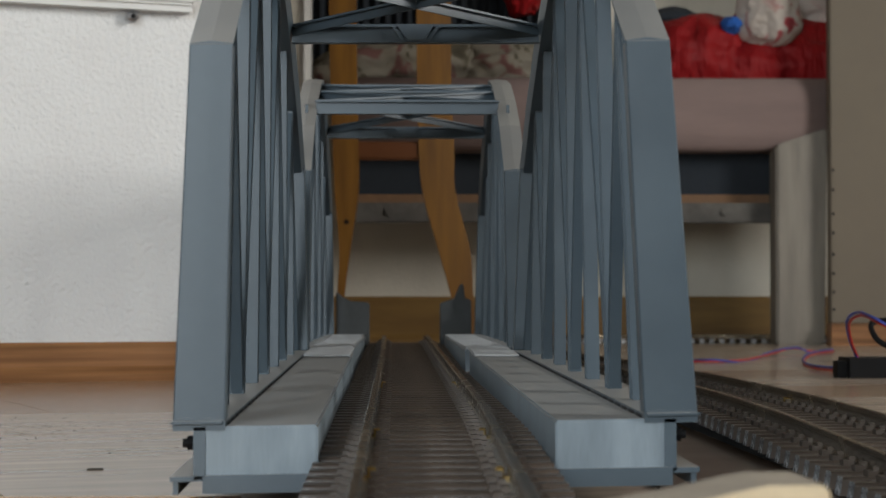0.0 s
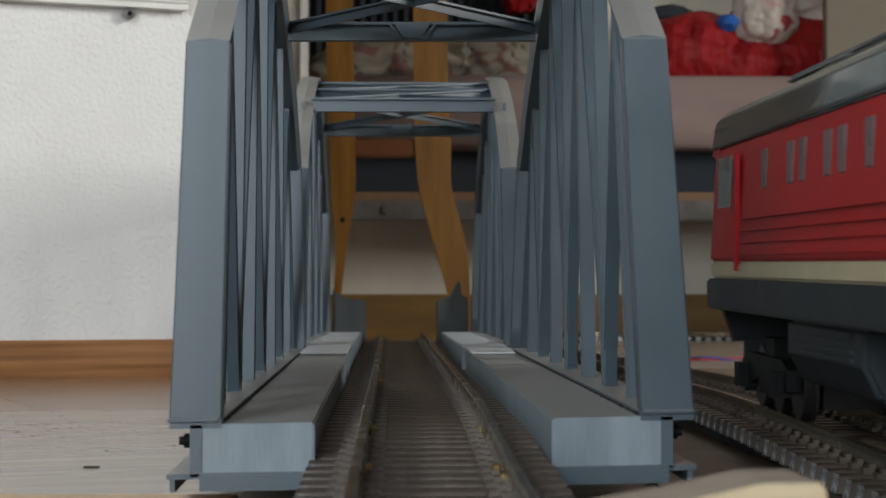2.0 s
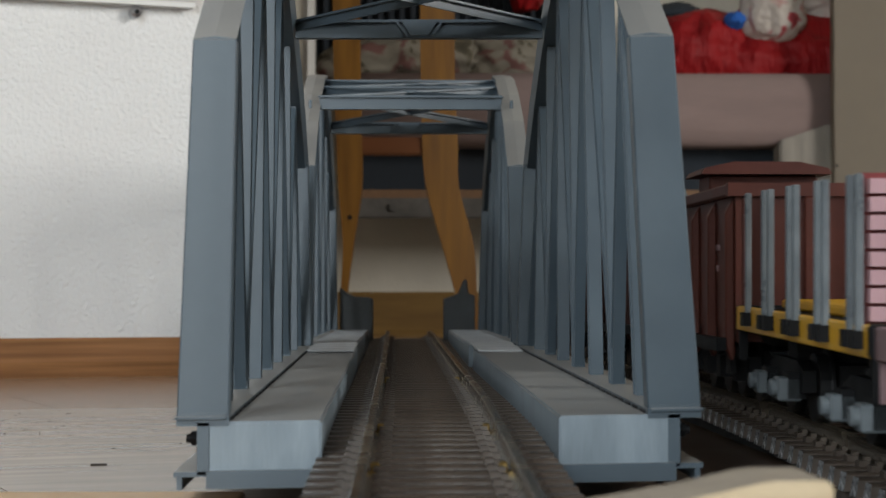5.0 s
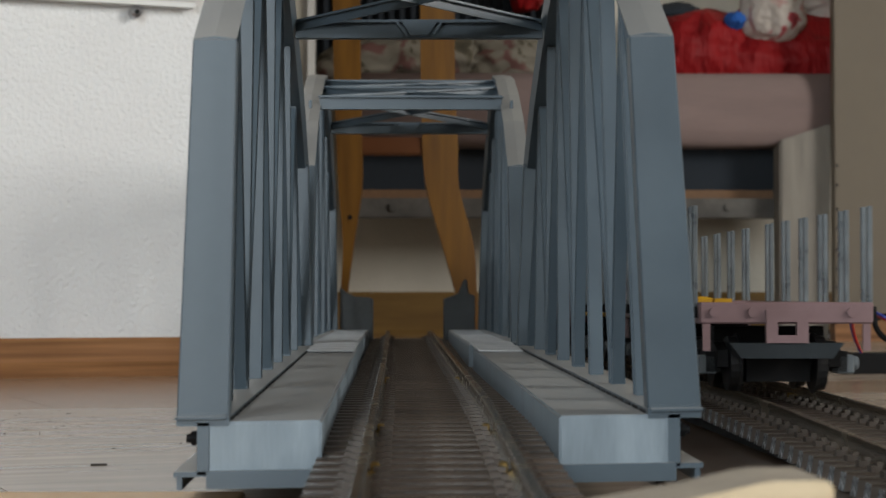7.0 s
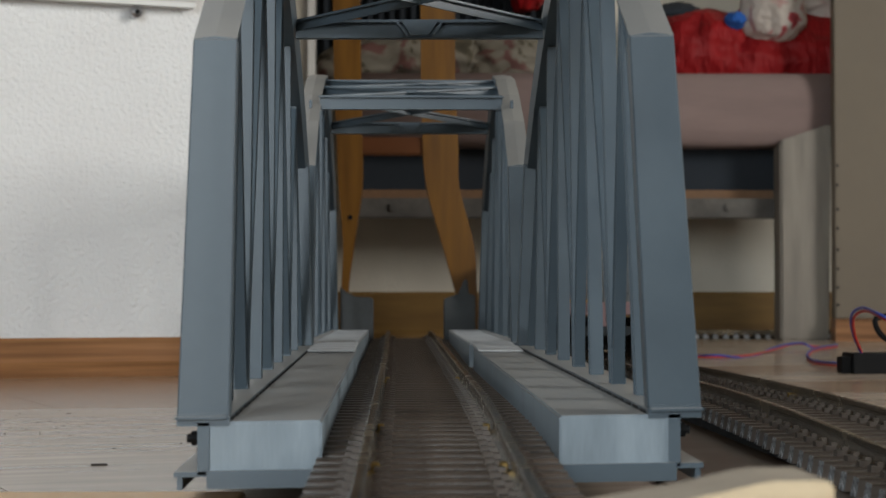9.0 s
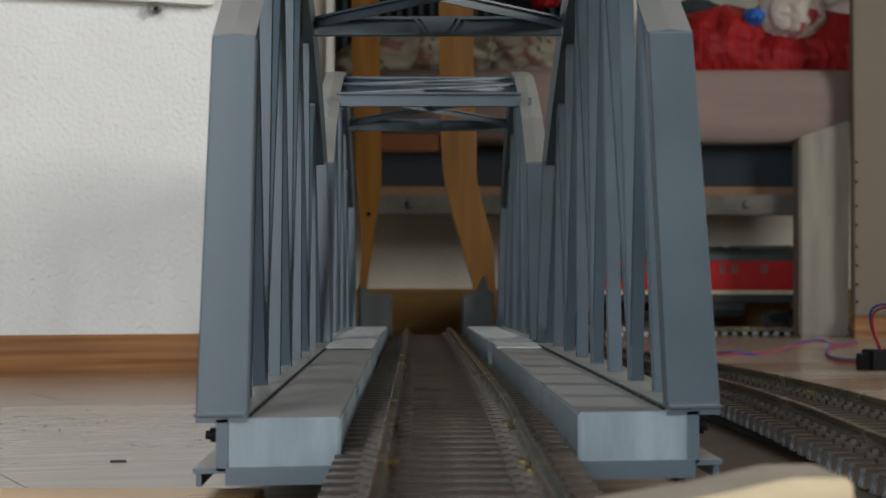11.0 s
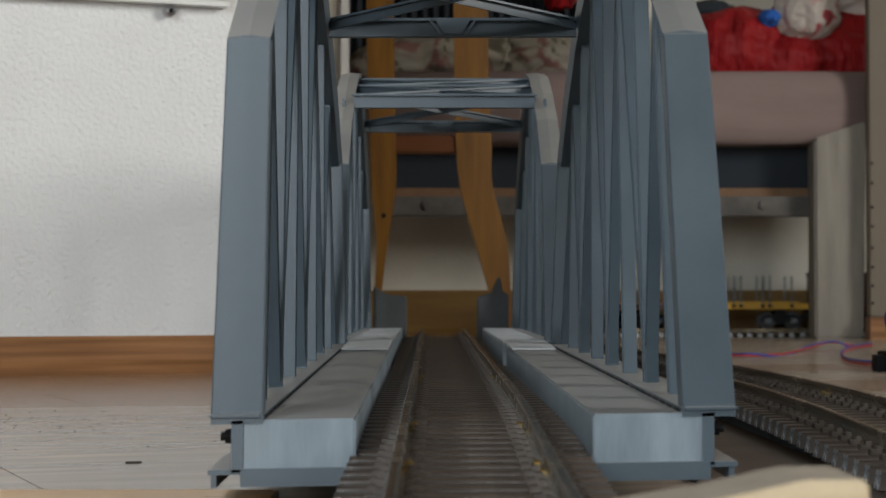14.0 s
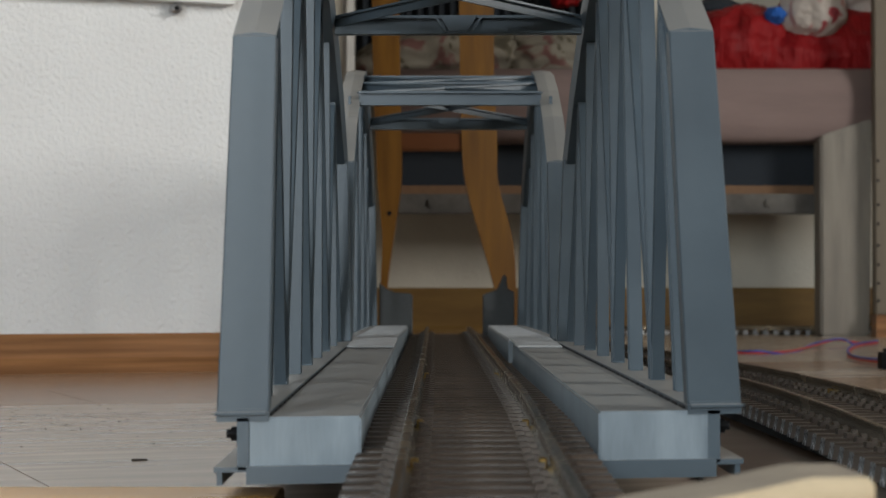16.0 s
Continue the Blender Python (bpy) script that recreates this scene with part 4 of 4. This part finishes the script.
def flat_wagon(L, frame_mat, label, beam=False):
    car = thing("stake_wagon", label, "railway wagon")
    h, W, zt = L / 2, 0.0455, 0.046
    b = B()
    box(b, -W + 0.003, W - 0.003, -h + 0.003, h - 0.003, zt - 0.007, zt)
    part("deck", b, frame_mat, car)
    n = int(L / 0.027)
    for s in (-1, 1):
        b = B()
        box(b, s * (W - 0.002) - 0.002, s * (W - 0.002) + 0.002, -h, h, zt - 0.010, zt + 0.001)
        bevel(b, 0.0006)
        sb = part("sole_bar", b, YELLOW if beam else frame_mat, car, "bright yellow side frame" if beam else "")
        for k in range(n):
            y = -h + 0.010 + (k // 2) * 2 * (L - 0.02) / n + (k % 2) * 0.013
            b = B()
            box(b, s * (W + 0.0008) - 0.0014, s * (W + 0.0008) + 0.0014, y - 0.0014, y + 0.0014, zt - 0.005, zt + 0.052)
            bevel(b, 0.0005)
            part("stake", b, STAKE, car, "slim grey upright stake")
            b = B()
            box(b, s * (W + 0.0008) - 0.003, s * (W + 0.0008) + 0.0028, y - 0.0034, y + 0.0034, zt - 0.007, zt - 0.001)
            part("stake_pocket", b, DARK, sb)
    for e in (-1, 1):
        b = B()
        box(b, -W, W, e * (h - 0.0015) - 0.0025, e * (h - 0.0015) + 0.0025, zt - 0.010, zt + 0.0012)
        bevel(b, 0.0008)
        hb = part("head_beam", b, frame_mat, car)
        for x in (-0.038, -0.018, 0.012, 0.034):
            b = B()
            cyl(b, (x, e * (h + 0.0016), zt - 0.0040), 0.0026, 0.0016, "y", 12)
            part("rivet", b, frame_mat, hb)
        b = B()
        for q in ((-0.011, -0.005), (0.005, 0.011)):
            box(b, q[0], q[1], e * (h + 0.001) - 0.002, e * (h + 0.001) + 0.002, zt - 0.020, zt - 0.003)
        box(b, -0.005, 0.005, e * (h + 0.001) - 0.002, e * (h + 0.001) + 0.002, zt - 0.009, zt - 0.003)
        box(b, -0.005, 0.005, e * (h + 0.001) - 0.002, e * (h + 0.001) + 0.002, zt - 0.020, zt - 0.016)
        part("coupling_plate", b, frame_mat, hb)
        b = B()
        prism(b, [(-0.024, 0.018), (0.024, 0.018), (0.030, 0.026), (-0.030, 0.026)], e * (h - 0.004) - 0.006, e * (h - 0.004) + 0.006)
        part("draw_gear", b, LOCFRAME, car)
        for s in (-1, 1):
            b = B()
            bar(b, (s * 0.042, e * h, zt - 0.010), (s * 0.042, e * h, zt - 0.024), 0.004, 0.002, (0, 1, 0))
            part("step", b, frame_mat, car)
    b = B()
    if beam:
        box(b, -0.028, 0.028, -h + 0.06, h - 0.02, zt + 0.0002, zt + 0.0045)
        bevel(b, 0.001)
        part("load_beam", b, YELLOW, car, "bright yellow load cradle")
    else:
        box(b, -0.020, -0.010, -h + 0.1, h - 0.03, zt + 0.0002, zt + 0.003)
        part("load_beam", b, YELLOW, car, "yellow strip on the deck")
        for y in (-h + 0.10, -h + 0.14):
            b = B()
            box(b, -0.030, -0.021, y, y + 0.006, zt + 0.0002, zt + 0.0035)
            bevel(b, 0.0008)
            part("chock", b, YELLOW, car, "small yellow chock")
    for y in (-h + 0.055, h - 0.055):
        bogie(car, y, DARK, 0.024)
        for k in (-1, 1):
            for s in (-1, 1):
                b = B()
                box(b, s * 0.037 - 0.005, s * 0.037 + 0.005, y + k * 0.024 - 0.006, y + k * 0.024 + 0.006, 0.009, 0.019)
                cyl(b, (s * 0.043, y + k * 0.024, 0.0145), 0.0038, 0.004, "x", 12)
                bevel(b, 0.0008)
                part("axle_box", b, STAKE, car, "pale grey axle box")
    return car


TRAIN = [(locomotive(), 0.481, 0.497),
         (open_wagon(0.335, 0.106, "oxide brown open goods wagon with ribbed sides", WAGBROWN), 0.335, -0.036),
         (open_wagon(0.218, 0.102, "rust red open goods wagon with a brake cab", RUSTRED, True), 0.218, -0.436),
         (flat_wagon(0.26, DARK, "stake wagon carrying a bright yellow cradle", True), 0.26, -0.660),
         (flat_wagon(0.325, FLATBR, "mauve brown stake wagon at the train's end"), 0.325, -0.930)]
# pink panelled load on the yellow wagon's end
b = B()
for i in range(3):
    for k in range(8):
        box(b, -0.042 + i * 0.0145, -0.030 + i * 0.0145, -0.118, -0.112, 0.048 + k * 0.0062, 0.0530 + k * 0.0062)
part("panel_load", b, mat("pink_panels", (0.45, 0.27, 0.29), 0.5, scale=30), TRAIN[3][0], "pink panelled load wall")
b = B()
box(b, -0.044, 0.001, -0.1122, -0.1085, 0.047, 0.0985)
part("panel_back", b, mat("dark_red_panel", (0.16, 0.02, 0.02), 0.5, scale=30), TRAIN[3][0], "dark red backing board")

# ---- small things ----
def wire(name, label, pts, material, r=0.0013):
    b = B()
    tube(b, smooth_path(pts, 10), r)
    return tagged(part(name, b, material, None, "", True), label, "wire", "controller wires")


def fp(px, py, z=0.0):
    """A floor point seen in that direction at rest."""
    d = (EYE - z) * F / (py - 539)
    return (K(px, d), d, z)


FR = [fp(1215, 640, 0.0015), fp(1260, 640, 0.0015), fp(1320, 637, 0.002), fp(1370, 626, 0.004), fp(1405, 617, 0.008), fp(1440, 622, 0.004), fp(1478, 622, 0.002)]
wire("wire", "thin red wire lying loose on the floor", FR, WIRER)
wire("wire", "thin blue wire twisted beside the red one", [(x, y + 0.03 * math.cos(i * 2.2), z + 0.0030 * math.sin(i * 2.2)) for i, (x, y, z) in enumerate(FR)], WIREB)
BXY = 1.92
lead = [fp(1478, 622, 0.002), fp(1440, 628, 0.002), fp(1424, 640, 0.002), fp(1440, 652, 0.002), fp(1500, 657, 0.003), (K(1530, 1.945), 1.945, 0.008)]
wire("wire", "thin red wire looping into the black box", lead, WIRER)
wire("wire", "thin blue wire looping into the black box", [(x + 0.002, y + 0.012, z + 0.0025) for x, y, z in lead], WIREB)
up = [(K(1526, 1.94), 1.94, 0.012), (K(1516, 1.93), 1.93, Z(625, 1.93)), (K(1505, 1.90), 1.90, Z(596, 1.90)), (K(1503, 1.86), 1.86, Z(566, 1.86)), (K(1522, 1.82), 1.82, Z(553, 1.82)),
      (K(1548, 1.73), 1.73, Z(562, 1.73)), (K(1590, 1.72), 1.72, Z(585, 1.72))]
wire("wire", "blue wire arching up from the black box", up, WIREB)
wire("wire", "red wire arching up from the black box", [(x + 0.003, y + 0.004, z - 0.003) for x, y, z in up], WIRER)
wire("wire", "thick black cable bending behind the box", [(K(1600, 1.75), 1.75, Z(568, 1.75)), (K(1560, 1.76), 1.76, Z(568, 1.76)), (K(1545, 1.76), 1.76, Z(578, 1.76)),
     (K(1560, 1.75), 1.75, Z(605, 1.75)), (K(1600, 1.74), 1.74, Z(622, 1.74))], DARK, 0.0026)
cb = thing("control_box", "small black plastic control box on the floor", "control box")
b = B()
box(b, K(1506, BXY), K(1506, BXY) + 0.075, BXY, BXY + 0.05, 0.0, Z(634, BXY))
bevel(b, 0.001, 2)
part("case", b, DARK, cb)
b = B()
box(b, K(1488, BXY), K(1506, BXY) - 0.0002, BXY + 0.008, BXY + 0.03, 0.0, Z(640, BXY))
bevel(b, 0.001, 2)
part("terminal", b, DARK, cb, "dark screw terminal")

# crumbs and chips on the floor
rnd = random.Random(4)
b = B()
for k in range(300):
    x, y = rnd.gauss(-0.24, 0.055), rnd.gauss(1.13, 0.13)
    if x > -0.10 or y > 1.6 or y < 0.75:
        continue
    r = rnd.choice((0.00012, 0.00016, 0.0002, 0.0003, 0.0004))
    m = Matrix.Translation((x, y, r * 0.4)) @ Euler((0, 0, rnd.random() * 6)).to_matrix().to_4x4()
    box(b, -r * 1.5, r * 1.5, -r, r, -r * 0.4, r * 0.5, m)
for k in range(20):
    x, y, r = rnd.uniform(0.115, 0.15), rnd.uniform(0.6, 1.2), 0.0006
    box(b, x - r, x + r, y - r, y + r, 0, r)
tagged(part("crumbs", b, DIRT), "scattered dark crumbs and dirt on the laminate", "dirt", kind="stuff")
b = B()
box(b, -0.0035, 0.0035, -0.0006, 0.0006, 0, 0.0008)
tagged(part("wood_chip", b, DIRT, None, "", False, pose(*fp(172, 830), 0, 0, 8)), "small dark splinter lying on the laminate", "splinter")

# ---- pieces of the floor and tracks ----
PW, PL = 0.192, 1.28
SPIN = Matrix.Rotation(radians(TURN), 4, "Z")


def trimmed(poly, limit, axis, sign):
    """The part of a polygon on one side of a line across the room."""
    out = []
    for p, q in zip(poly, poly[1:] + poly[:1]):
        a, c = sign * (limit - p[axis]), sign * (limit - q[axis])
        if a >= 0:
            out.append(p)
        if a * c < 0:
            out.append(tuple(p[i] + (q[i] - p[i]) * a / (a - c) for i in (0, 1)))
    return out


for row in range(-16, 30):
    for k in range(-5, 6):
        u0, v0, g = k * PL + (row * 0.47) % PL, row * PW + 0.156, 0.0004
        poly = [tuple((SPIN @ Vector((u, v, 0)))[:2]) for u, v in ((u0 + g, v0 + g), (u0 + PL - g, v0 + g), (u0 + PL - g, v0 + PW - g), (u0 + g, v0 + PW - g))]
        for limit, axis, sign in ((3.6, 0, 1), (-2.0, 0, -1), (4.02, 1, 1), (-2.15, 1, -1)):
            poly = trimmed(poly, limit, axis, sign) if poly else poly
        if len(poly) > 2:
            b = B()
            back = SPIN.inverted()
            loc = [back @ Vector((*p, 0)) - Vector((u0, v0, 0)) for p in poly]
            lo = [b.verts.new((p.x, p.y, -0.004)) for p in loc]
            hi = [b.verts.new((p.x, p.y, 0.0)) for p in loc]
            for i in range(len(lo)):
                j = (i + 1) % len(lo)
                b.faces.new((lo[i], lo[j], hi[j], hi[i]))
            b.faces.new(hi)
            part("plank", b, PLANKB if row in (6, 7, 8) and k < (row == 6) else PLANK, fl, at=SPIN @ Matrix.Translation((u0, v0, 0)))

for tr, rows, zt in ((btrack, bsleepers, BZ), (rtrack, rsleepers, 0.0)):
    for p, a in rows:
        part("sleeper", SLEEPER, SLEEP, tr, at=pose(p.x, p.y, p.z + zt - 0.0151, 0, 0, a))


def motions():
    s0 = s_at(0.0)
    lag = lambda t: float(np.interp(t, (0, 5, 7, 8.5, 11.3, 13, 16), (0, 0, 0.026, 0.05, 0.105, 0.125, 0.12)))    # the train slows a little in the curve
    for car, length, lead_ in TRAIN:
        walk(car, [(i * 0.25, path_pose(s0 + 0.90 + 0.367 * (i * 0.25 - 3.2) - lag(i * 0.25) + lead_, length)) for i in range(65)])


motions()
